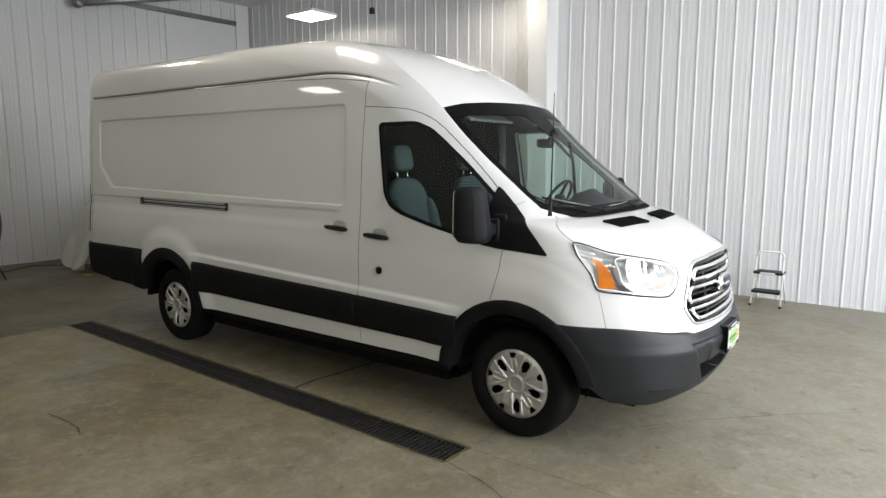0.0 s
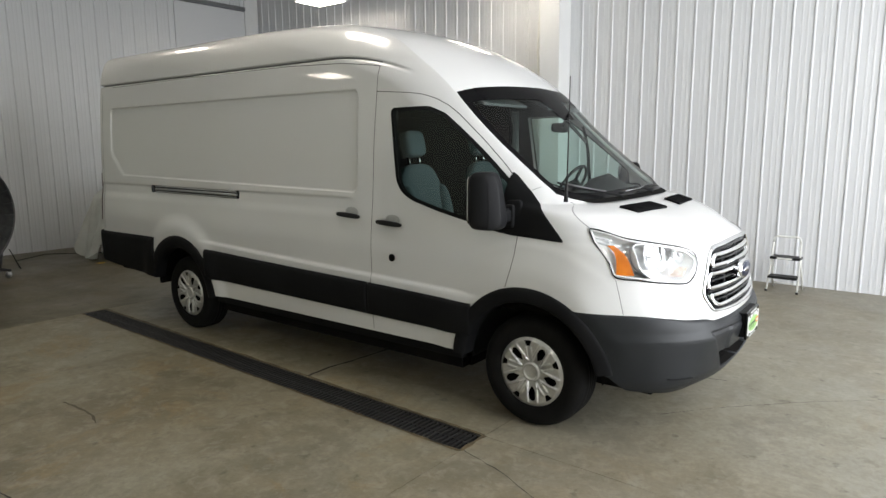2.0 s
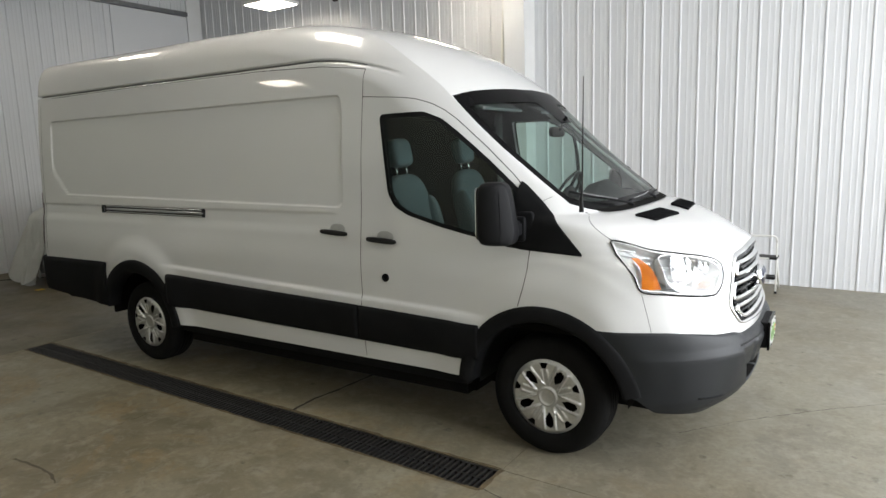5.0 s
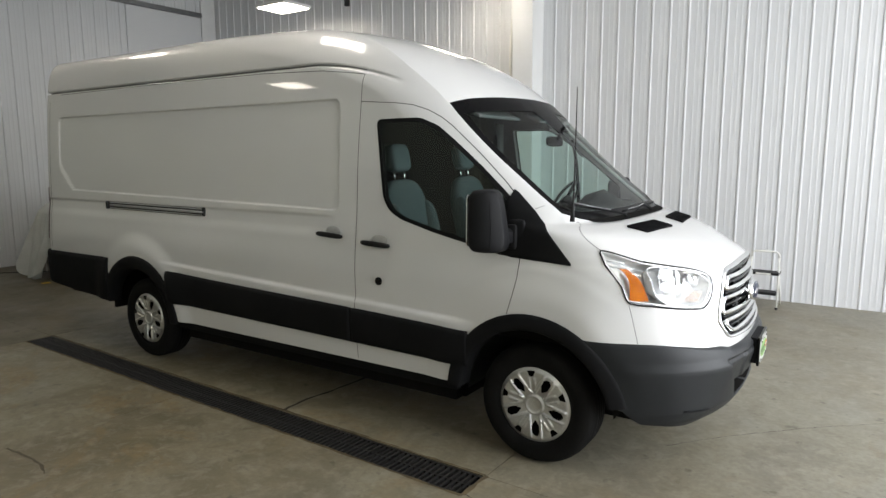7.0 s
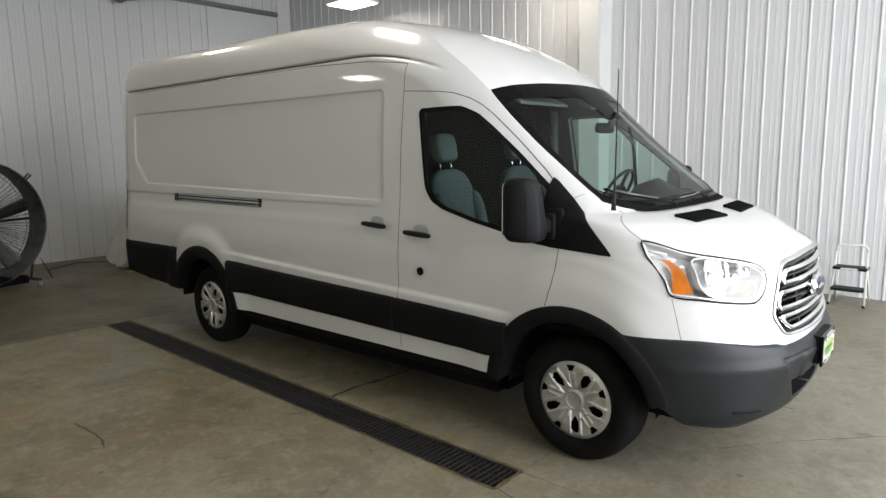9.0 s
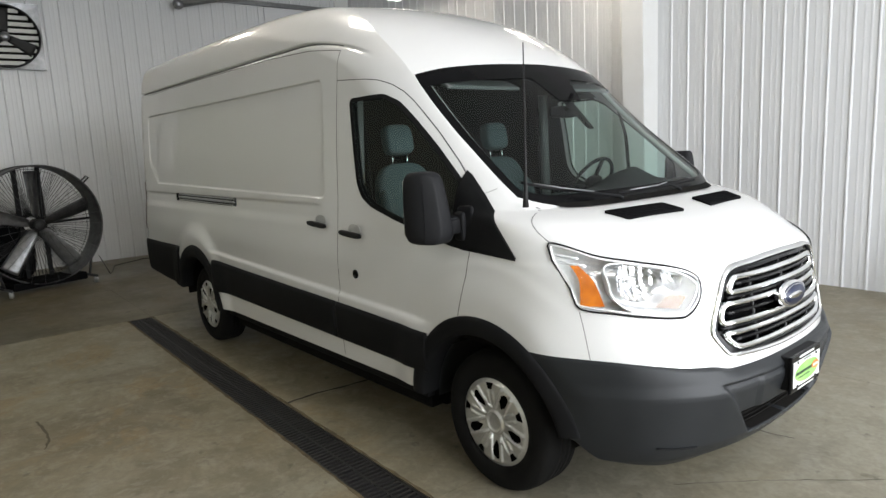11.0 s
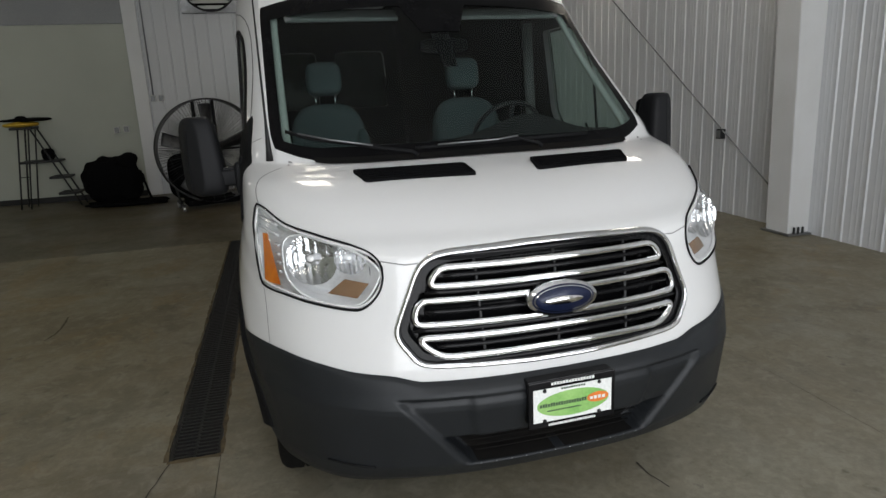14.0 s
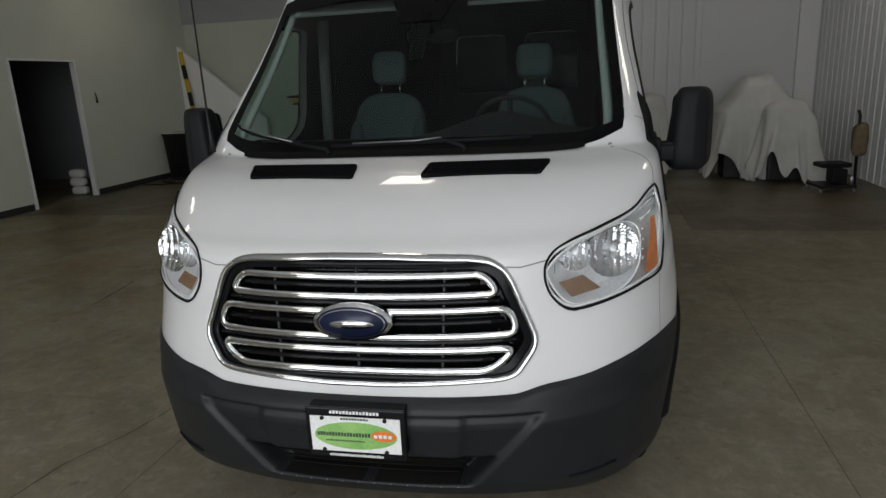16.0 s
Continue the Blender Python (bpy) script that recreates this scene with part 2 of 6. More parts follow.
BASE_BLACK = material("black_baseboard", (0.02, 0.02, 0.02), 0.6, second=(0.03, 0.03, 0.03))
GALV = material("galvanised_sheet", (0.3, 0.305, 0.31), 0.4, 0.8, second=(0.2, 0.205, 0.21), scale=14, amount=0.8, fine=60)
FAN_STEEL = material("dull_fan_steel", (0.13, 0.132, 0.135), 0.42, 0.8, second=(0.07, 0.07, 0.072), scale=9, amount=0.8, fine=60)
DARK_STEEL = material("dark_steel", (0.025, 0.025, 0.026), 0.5, 0.3, second=(0.04, 0.04, 0.04), scale=9)
ALU = material("brushed_aluminium", (0.6, 0.61, 0.62), 0.3, 0.9, second=(0.5, 0.51, 0.52), scale=12)
CLOTH = material("white_dust_sheet", (0.62, 0.63, 0.6), 0.95, second=(0.52, 0.52, 0.49), scale=3, amount=0.7, bump=0.3, bump_scale=300)
BLACK_CLOTH = material("black_cloth", (0.005, 0.005, 0.0055), 0.95, spec=0.05, second=(0.008, 0.008, 0.0085), scale=9, bump=0.4, bump_scale=120)
BLACK_PLASTIC = material("black_plastic", (0.009, 0.009, 0.0095), 0.5, spec=0.25, second=(0.014, 0.014, 0.014), scale=9)
YELLOW = material("yellow_paint", (0.62, 0.4, 0.03), 0.55, second=(0.5, 0.3, 0.03), scale=12)
WOOD = material("yellowed_wood", (0.2, 0.15, 0.085), 0.8, second=(0.1, 0.075, 0.045), scale=14)
RED = material("dark_red_paint", (0.07, 0.01, 0.009), 0.5, second=(0.04, 0.008, 0.008))
SOCKET = material("socket_white", (0.66, 0.66, 0.62), 0.5, second=(0.6, 0.6, 0.56))
PIPE = material("white_pipe", (0.72, 0.72, 0.68), 0.45, second=(0.65, 0.65, 0.6))
LED = glow("led_panel", (1.0, 0.912, 0.785), 13.2)
OUTSIDE = material("outdoor_gravel", (0.3, 0.29, 0.27), 0.9, second=(0.22, 0.21, 0.19), scale=2)

# ---------------------------------------------------------------- mesh tools
def part(name, bm, mats, parent=None, label="", flat=False):
    """Links a bmesh as one mesh object, under a thing or a part if one is given."""
    me = bpy.data.meshes.new(name)
    bmesh.ops.recalc_face_normals(bm, faces=bm.faces[:]) if not flat else None
    bm.to_mesh(me)
    bm.free()
    for m in mats if isinstance(mats, (list, tuple)) else [mats]:
        me.materials.append(m)
    ob = new(name, me)
    if parent:
        ob.parent = parent
    if label:
        ob["label"] = label
    return ob


def shade(bm, angle=35):
    """Smooth faces, with sharp edges where they meet at more than the angle."""
    for f in bm.faces:
        f.smooth = True
    for e in bm.edges:
        if len(e.link_faces) == 2 and e.calc_face_angle(0) > radians(angle):
            e.smooth = False
    return bm


def box(bm, x0, x1, y0, y1, z0, z1, bevel=0.0, m=None, mat=0):
    v = [bm.verts.new((x, y, z)) for x in (x0, x1) for y in (y0, y1) for z in (z0, z1)]
    fs = [bm.faces.new([v[i] for i in q]) for q in ((0, 1, 3, 2), (4, 6, 7, 5), (0, 4, 5, 1), (2, 3, 7, 6), (0, 2, 6, 4), (1, 5, 7, 3))]
    for f in fs:
        f.material_index = mat
    if m:
        bmesh.ops.transform(bm, matrix=m, verts=v)
    if bevel:
        es = list({e for f in fs for e in f.edges})
        bmesh.ops.bevel(bm, geom=es, offset=bevel, segments=2, affect="EDGES", profile=0.6)
    return bm


def tube(bm, pts, r, seg=8, closed=False, flat=1.0, mat=0):
    """A round bar along a line of points; flat squeezes its section sideways."""
    pts = [Vector(p) for p in pts]
    rings, n, up = [], len(pts), None
    for i, p in enumerate(pts):
        a = pts[i - 1] if i or closed else p
        b = pts[(i + 1) % n] if i < n - 1 or closed else p
        d = (b - a).normalized()
        if up is None:
            up = Vector((0, 0, 1)) if abs(d.z) < 0.9 else Vector((1, 0, 0))
        s = d.cross(up).normalized()
        up = s.cross(d).normalized()
        rr = r[i] if isinstance(r, (list, tuple)) else r
        rings.append([bm.verts.new(p + s * math.cos(2 * math.pi * k / seg) * rr * flat + up * math.sin(2 * math.pi * k / seg) * rr) for k in range(seg)])
    for i in range(n if closed else n - 1):
        a, b = rings[i], rings[(i + 1) % n]
        for k in range(seg):
            f = bm.faces.new((a[k], a[(k + 1) % seg], b[(k + 1) % seg], b[k]))
            f.smooth, f.material_index = True, mat
    if not closed:
        bm.faces.new(rings[0][::-1]).material_index = mat
        bm.faces.new(rings[-1]).material_index = mat
    return bm


def lathe(bm, profile, m=None, seg=32, mat=0):
    """Turns (radius, height) pairs round the z axis of m."""
    m = m or Matrix()
    rings = []
    for r, h in profile:
        if r < 1e-5:
            rings.append([bm.verts.new(m @ Vector((0, 0, h)))])
        else:
            rings.append([bm.verts.new(m @ Vector((r * math.cos(2 * math.pi * k / seg), r * math.sin(2 * math.pi * k / seg), h))) for k in range(seg)])
    for a, b in zip(rings, rings[1:]):
        for k in range(seg):
            q = [a[k % len(a)], a[(k + 1) % len(a)], b[(k + 1) % len(b)], b[k % len(b)]]
            q = list(dict.fromkeys(q))
            if len(q) > 2:
                f = bm.faces.new(q)
                f.smooth, f.material_index = True, mat
    return bm


def patch(bm, f, nu, nv, mat=0, closed=False):
    """A sheet of points f(u, v) with u and v from 0 to 1."""
    g = [[bm.verts.new(f(i / nu, j / nv)) for j in range(nv + 1)] for i in range(nu + (0 if closed else 1))]
    for i in range(nu):
        a, b = g[i], g[(i + 1) % len(g)]
        for j in range(nv):
            q = bm.faces.new((a[j], b[j], b[j + 1], a[j + 1]))
            q.smooth, q.material_index = True, mat
    return g


def lump(bm, centre, size, power=3.0, m=None, nu=24, nv=14, mat=0, ripple=0.0):
    """A rounded block: a squared-off ball of the given half sizes."""
    def sg(v, p):
        return math.copysign(abs(v) ** p, v)
    e = 2.0 / power
    m = m or Matrix()
    c = Vector(centre)

    def f(u, v):
        a, b = 2 * math.pi * u, math.pi * (v - 0.5) * 0.999
        p = Vector((size[0] * sg(math.cos(a), e) * sg(math.cos(b), e), size[1] * sg(math.sin(a), e) * sg(math.cos(b), e), size[2] * sg(math.sin(b), e)))
        if ripple:
            p *= 1 + ripple * noise.noise(p * 7 + c)
        return m @ (c + p)
    g = patch(bm, f, nu, nv, mat, closed=True)
    for end in (0, -1):
        ring = [row[end] for row in g]
        fc = bm.faces.new(ring if end == 0 else ring[::-1])
        fc.smooth, fc.material_index = True, mat
    return bm


def slab(bm, poly, lo, hi, put, mat=0):
    """A plate with the outline poly (pairs) between two depths; put(a, b, depth) gives the place."""
    lows, highs = [bm.verts.new(put(a, b, lo)) for a, b in poly], [bm.verts.new(put(a, b, hi)) for a, b in poly]
    fs = [bm.faces.new(lows[::-1]), bm.faces.new(highs)]
    n = len(poly)
    fs += [bm.faces.new((lows[i], lows[(i + 1) % n], highs[(i + 1) % n], highs[i])) for i in range(n)]
    for f in fs:
        f.material_index = mat
    return bm


def rounded(poly, r, steps=4):
    """The outline with its corners cut round."""
    out, n = [], len(poly)
    for i in range(n):
        p, a, b = (Vector(poly[k % n]) for k in (i, i - 1, i + 1))
        da, db = (a - p), (b - p)
        k = min(r, da.length * 0.45, db.length * 0.45)
        s, e = p + da.normalized() * k, p + db.normalized() * k
        for j in range(steps + 1):
            t = j / steps
            q = s * (1 - t) ** 2 + p * 2 * t * (1 - t) + e * t * t
            out.append((q.x, q.y))
    return out


def dense(line, step):
    """The line with points no further apart than step."""
    out = []
    for a, b in zip(line, line[1:]):
        a, b = Vector(a), Vector(b)
        n = max(1, math.ceil((b - a).length / step))
        out += [tuple(a.lerp(b, k / n)) for k in range(n)]
    return out + [tuple(line[-1])]


def thing(name, label, category, m=None, group="", kind=""):
    ob = tagged(new(name), label, category, group, kind)
    if m:
        ob.matrix_world = m
    return ob

# ---------------------------------------------------------------- the hall
X0, X1, Y0, Y1, TOP = -10.2, 5.4, -7.8, 4.55, 5.0
DOOR_E = (-2.9, 2.9, 4.4)      # the open roller door in the east wall: from y, to y, height
TRENCH = (-5.19, -0.115, -1.495, -1.248)

glow_door = new("daylight", bpy.data.lights.new("daylight", "AREA"))
glow_door.data.shape, glow_door.data.size, glow_door.data.size_y = "RECTANGLE", 5.7, 4.3
glow_door.data.energy, glow_door.data.color = 500.0, (0.945, 0.966, 1.0)
glow_door.matrix_world = look((X1 - 0.02, 0.0, 2.22), (0, 0.0, 2.22))


def corrugated(length, height, rib=0.229, deep=0.013, ribs=4):
    """One steel panel: tall ribs with two low ones between, in x and z, its face towards -y."""
    xs = []
    for k in range(ribs):
        o = k * rib
        for dx, dy in ((0.0, 0), (0.011, deep), (0.023, deep), (0.034, 0), (0.098, 0), (0.104, 0.002), (0.118, 0.002), (0.124, 0), (0.16, 0), (0.166, 0.002), (0.18, 0.002), (0.186, 0)):
            xs.append((o + dx, -dy))
    xs.append((ribs * rib, 0))
    bm = bmesh.new()
    low, high = [[bm.verts.new((x, y, z)) for x, y in xs] for z in (0.0, height)]
    for i in range(len(xs) - 1):
        bm.faces.new((low[i], low[i + 1], high[i + 1], high[i]))
    me = bpy.data.meshes.new("panel")
    bm.to_mesh(me)
    bm.free()
    me.materials.append(STEEL_WALL)
    return me


def backing(name, *boxes, mat=STEEL_WALL):
    bm = bmesh.new()
    for b in boxes:
        box(bm, *b)
    return tagged(part(name, bm, mat), kind="structure")


PANEL = 4 * 0.229
panel_mesh = corrugated(PANEL, TOP)
wall_north = tagged(backing("wall_north", (X0 - 0.2, X1 + 0.2, Y1 + 0.004, Y1 + 0.2, 0, TOP)), "white ribbed steel liner wall", "wall")
wall_west = tagged(backing("wall_west", (X0 - 0.2, X0 - 0.004, Y0, Y1, 0, TOP)), "white ribbed steel liner wall", "wall")
wall_south = tagged(backing("wall_south", (X0 - 0.2, -6.92, Y0 - 0.06, Y0, 0, TOP), (-5.62, X1 + 0.2, Y0 - 0.06, Y0, 0, TOP), (-6.92, -5.62, Y0 - 0.06, Y0, 2.28, TOP), mat=DRYWALL),
                    "painted white wall with an open doorway", "wall")
wall_east = tagged(backing("wall_east", (X1, X1 + 0.2, Y0, DOOR_E[0], 0, TOP), (X1, X1 + 0.2, DOOR_E[1], Y1, 0, TOP), (X1, X1 + 0.2, DOOR_E[0], DOOR_E[1], DOOR_E[2], TOP)),
                   "white steel wall with an open vehicle door", "wall")
ceiling = tagged(backing("ceiling", (X0 - 0.2, X1 + 0.2, Y0 - 0.06, Y1 + 0.2, TOP, TOP + 0.1), mat=CEILING), "white ceiling liner", "ceiling")
ground = tagged(backing("ground", (X1 + 0.2, X1 + 120, -60, 60, -0.2, -0.02), mat=OUTSIDE), "pale gravel yard outside the door", "ground")

# the doorway and the dark room behind it
bm = bmesh.new()
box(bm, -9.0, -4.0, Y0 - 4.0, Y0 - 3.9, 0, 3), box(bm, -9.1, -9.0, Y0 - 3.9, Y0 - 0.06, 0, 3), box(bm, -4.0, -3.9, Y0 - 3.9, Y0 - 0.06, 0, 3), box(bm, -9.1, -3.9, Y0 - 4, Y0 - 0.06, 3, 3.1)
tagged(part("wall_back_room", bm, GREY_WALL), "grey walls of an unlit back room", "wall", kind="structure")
bm = bmesh.new()
box(bm, -9.1, -3.9, Y0 - 4.0, Y0 + 0.0, -0.2, -0.003)
tagged(part("floor_back_room", bm, CONCRETE), "bare concrete floor of the back room", "floor", kind="structure")
door_frame = thing("door_1", "white frame of an open doorway", "doorway", kind="structure")
for name, b in (("jamb", (-6.95, -6.9, Y0 - 0.07, Y0 + 0.015, 0, 2.27)), ("jamb", (-5.64, -5.6, Y0 - 0.07, Y0 + 0.015, 0, 2.27)), ("lintel", (-6.95, -5.6, Y0 - 0.07, Y0 + 0.015, 2.27, 2.3))):
    part(name, box(bmesh.new(), *b, bevel=0.004), WHITE_STEEL, door_frame)
bm = bmesh.new()
box(bm, X0 + 0.34, -6.98, Y0 + 0.001, Y0 + 0.014, 0, 0.1), box(bm, -5.56, X1, Y0 + 0.001, Y0 + 0.014, 0, 0.1), box(bm, X0 + 0.012, X0 + 0.03, Y0 + 0.014, -3.26, 0, 0.1)
tagged(part("baseboard", bm, BASE_BLACK), "black rubber baseboard", "baseboard", kind="structure")

# smooth boarded part of the west wall, its trim and the grey band above
bm = bmesh.new()
box(bm, X0 - 0.003, X0 + 0.012, Y0, -3.25, 0, 3.07)
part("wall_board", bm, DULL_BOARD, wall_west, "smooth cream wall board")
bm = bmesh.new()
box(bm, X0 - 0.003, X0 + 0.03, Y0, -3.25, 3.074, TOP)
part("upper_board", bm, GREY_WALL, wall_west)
bm = bmesh.new()
box(bm, X0 - 0.003, X0 + 0.055, -3.24, -3.0, 0, TOP, bevel=0.004)
tagged(part("trim", bm, WHITE_STEEL), "white steel corner trim", "trim", kind="structure")
bm = bmesh.new()
box(bm, X0 - 0.003, X0 + 0.05, 4.2, 4.52, 0, TOP, bevel=0.004)
tagged(part("trim", bm, WHITE_STEEL), "white steel corner trim", "trim", kind="structure")
# flat sliding door in the west wall
bm = bmesh.new()
box(bm, X0 - 0.003, X0 + 0.035, 2.62, 4.19, 0.02, 4.55, bevel=0.005)
slide = tagged(part("door_2", bm, STEEL_WALL), "flat pale grey steel sliding door", "door", kind="structure")
part("track", box(bmesh.new(), X0 + 0.0, X0 + 0.09, 1.2, 4.19, 4.56, 4.64, bevel=0.004), GALV, slide)

# tapered steel column with bolts, brace rod, pipe and box
column = thing("steel_column", "white painted tapered steel column bolted to the floor", "column", kind="structure")
bm = bmesh.new()
slab(bm, [(4.29, 0.02), (Y1, 0.02), (Y1, TOP), (4.17, TOP)], -2.99, -2.67, lambda a, b, d: (d, a, b))
bmesh.ops.bevel(bm, geom=bm.edges[:], offset=0.006, segments=2, affect="EDGES")
part("shaft", bm, WHITE_STEEL, column)
part("base_plate", box(bmesh.new(), -3.03, -2.62, 4.26, Y1, 0, 0.02), GALV, column)
for bx, by in ((-2.65, 4.35), (-2.65, 4.46), (-2.645, 4.4)):
    part("bolt", lathe(bmesh.new(), [(0.012, 0.02), (0.012, 0.085), (0, 0.09)], pose(bx, by, 0), 8), DARK_STEEL, column)
brace = tagged(part("brace_rod", tube(bmesh.new(), [(-3.03, 4.49, 0.33), (-8.6, 4.49, 4.1)], 0.008), GALV), "thin galvanised diagonal brace rod", "brace", kind="structure")
pipe = tagged(part("drain_pipe", tube(bmesh.new(), [(-3.08, 4.45, 1.72), (-3.08, 4.45, 1.9), (-3.1, 4.44, 2.4), (-3.14, 4.43, 3.1), (-3.1, 4.43, 4.0), (-3.08, 4.43, TOP)], 0.022), PIPE), "white plastic pipe hanging beside the column", "pipe")
jbox = thing("junction_box", "small grey metal socket box on the wall", "socket")
part("body", box(bmesh.new(), -4.15, -4.05, 4.47, 4.53, 0.92, 1.04, bevel=0.006), DARK_STEEL, jbox)
part("cover", box(bmesh.new(), -4.135, -4.065, 4.46, 4.469, 0.935, 1.025, bevel=0.003), GALV, jbox)


def outlet(name, y, z, face):
    ob = thing(name, "white double wall socket box on the west wall", "socket", group="wall sockets")
    part("body", box(bmesh.new(), face, face + 0.04, y - 0.05, y + 0.05, z - 0.06, z + 0.06, bevel=0.005), SOCKET, ob)
    part("cover", box(bmesh.new(), face + 0.041, face + 0.046, y - 0.04, y + 0.04, z - 0.05, z + 0.05, bevel=0.002), GALV, ob)


outlet("wall_socket", -2.93, 1.76, X0)
outlet("wall_socket", -2.79, 1.76, X0)
outlet("wall_socket", -3.46, 1.24, X0 + 0.012)
outlet("wall_socket", -3.62, 1.23, X0 + 0.012)
conduit = tagged(part("conduit", tube(bmesh.new(), [(X0 + 0.03, -2.92, 1.82), (X0 + 0.03, -2.92, TOP)], 0.012), GALV), "thin conduit running up the wall", "conduit")
hook = tagged(part("wall_hook", tube(bmesh.new(), [(-7.29, Y0 + 0.004, 1.76), (-7.29, Y0 + 0.02, 1.68), (-7.29, Y0 + 0.02, 1.58)], [0.004, 0.012, 0.018]), BLACK_PLASTIC), "small black tool hanging on the wall", "tool")


# ceiling lamps
def led_lamp():
    lamp = thing("ceiling_light", "square white LED panel lamp hanging from the ceiling", "lamp", group="ceiling lamps")
    part("frame", box(bmesh.new(), -0.36, 0.36, -0.3, 0.3, 0.0, 0.05, bevel=0.012), WHITE_STEEL, lamp)
    part("diffuser", box(bmesh.new(), -0.33, 0.33, -0.27, 0.27, -0.012, -0.002, bevel=0.003), LED, lamp)
    part("driver_box", box(bmesh.new(), -0.1, 0.1, -0.08, 0.08, 0.051, 0.11, bevel=0.01), GALV, lamp)
    part("cord", tube(bmesh.new(), [(0, 0, 0.11), (0.04, 0.02, 0.3), (0, 0, 0.7)], 0.006), BLACK_PLASTIC, lamp)
    return lamp


lamp = led_lamp()
# the pair at x = 3.2 is added, unseen, to brighten bonnet and floor
LAMPS = [(-7.05, 3.6, 4.25), (-3.4, 3.7, 4.25), (-6.1, -1.3, 4.25), (-2.4, -1.0, 4.25), (-7.5, -6.5, 4.25), (-2.1, -6.3, 4.25), (2.8, -6.3, 4.25), (3.2, 1.6, 4.25), (3.2, -2.2, 4.25)]
lamp.matrix_world = pose(*LAMPS[0])
for p in LAMPS[1:]:
    copy_thing(lamp, pose(*p))
bm = bmesh.new()
tube(bm, [(X0 + 0.3, 0.95, 4.4), (X0 + 0.3, 2.3, 4.72), (X0 + 0.3, 3.4, TOP)], 0.06, 12), lump(bm, (X0 + 0.3, 0.9, 4.39), (0.09, 0.09, 0.085), 2.2)
tagged(part("duct_pipe", bm, GALV), "grey metal pipe with a round end under the ceiling", "pipe")
drop = thing("hanging_socket", "small grey drop socket hanging on a cord", "socket")
part("cord", tube(bmesh.new(), [(-6.24, 4.3, 4.4), (-6.24, 4.3, TOP)], 0.006), BLACK_PLASTIC, drop)
part("body", box(bmesh.new(), -6.28, -6.2, 4.27, 4.33, 4.3, 4.41, bevel=0.01), DARK_STEEL, drop)


# ---------------------------------------------------------------- the van
def pchip(*pts):
    """A smooth curve through (x, y) pairs that does not overshoot."""
    xs, ys = np.array([p[0] for p in pts], float), np.array([p[1] for p in pts], float)
    h, d = np.diff(xs), np.diff(ys) / np.diff(xs)
    m = np.zeros(len(xs))
    for i in range(1, len(xs) - 1):
        if d[i - 1] * d[i] > 0:
            w1, w2 = 2 * h[i] + h[i - 1], h[i] + 2 * h[i - 1]
            m[i] = (w1 + w2) / (w1 / d[i - 1] + w2 / d[i])
    m[0], m[-1] = d[0], d[-1]

    def f(x):
        x = np.clip(x, xs[0], xs[-1])
        i = np.clip(np.searchsorted(xs, x, side="right") - 1, 0, len(h) - 1)
        t = (x - xs[i]) / h[i]
        return ((1 + 2 * t) * (1 - t) ** 2 * ys[i] + t * (1 - t) ** 2 * h[i] * m[i]
                + t * t * (3 - 2 * t) * ys[i + 1] + t * t * (t - 1) * h[i] * m[i + 1])
    return f


def smooth(a, b, x):
    t = np.clip((x - a) / (b - a), 0, 1)
    return t * t * (3 - 2 * t)


# The van's body, level by level: half width, front on the centre line, depth and squareness of the front corner.
W_AT = pchip((0.25, 0.95), (0.42, 0.985), (0.7, 1.0), (0.95, 1.005), (1.2, 1.0), (1.4, 0.985), (1.7, 0.972), (2.1, 0.945), (2.35, 0.92), (2.42, 0.911),
             (2.5, 0.897), (2.58, 0.872), (2.63, 0.845), (2.66, 0.815), (2.68, 0.782), (2.695, 0.735), (2.705, 0.66), (2.713, 0.54), (2.718, 0.35), (2.72, 0.0))
F_AT = pchip((0.25, 0.95), (0.42, 0.985), (0.72, 0.985), (0.9, 0.968), (1.05, 0.95), (1.13, 0.93), (1.165, 0.895), (1.2, 0.83), (1.25, 0.74), (1.3, 0.635),
             (1.35, 0.49), (1.385, 0.34), (1.4, 0.28), (1.5, 0.185), (1.7, -0.015), (1.9, -0.215), (2.05, -0.37), (2.16, -0.49), (2.3, -0.68),
             (2.45, -0.94), (2.55, -1.17), (2.63, -1.43), (2.68, -1.75), (2.705, -2.1), (2.715, -2.4), (2.72, -2.8))
A_AT = pchip((0.25, 0.75), (0.9, 0.75), (1.13, 0.75), (1.25, 0.68), (1.38, 0.5), (1.5, 0.47), (1.65, 0.52), (1.85, 0.59), (2.15, 0.62), (2.4, 0.95), (2.6, 1.3), (2.75, 1.3))
N_AT = pchip((0.25, 2.7), (0.72, 2.6), (1.0, 2.3), (1.16, 2.35), (1.3, 2.7), (1.45, 3.2), (2.12, 3.0), (2.3, 3.7), (2.5, 4.2), (2.75, 4.0))
REAR = -5.29
ROUND = 0.06


# Above the bonnet the front is a bowed sheet (windscreen, roof front) that folds at a crease to the pillar and the flank.
FOLD_AT = pchip((1.4, 0.88), (1.7, 0.885), (1.9, 0.88), (2.1, 0.878), (2.35, 0.868), (2.5, 0.83), (2.65, 0.78), (2.72, 0.75))
BOW_AT = pchip((1.4, 0.125), (1.5, 0.15), (1.65, 0.195), (1.8, 0.235), (1.95, 0.25), (2.1, 0.245), (2.3, 0.24), (2.5, 0.19), (2.72, 0.14))
KINK_AT = pchip((1.4, 0.0), (1.5, 0.3), (1.7, 0.42), (2.1, 0.5), (2.3, 0.46), (2.45, 0.36), (2.6, 0.14), (2.7, 0.0))
BOW_POWER = 2.3


def blend_up(z):
    return smooth(1.40, 1.53, z)


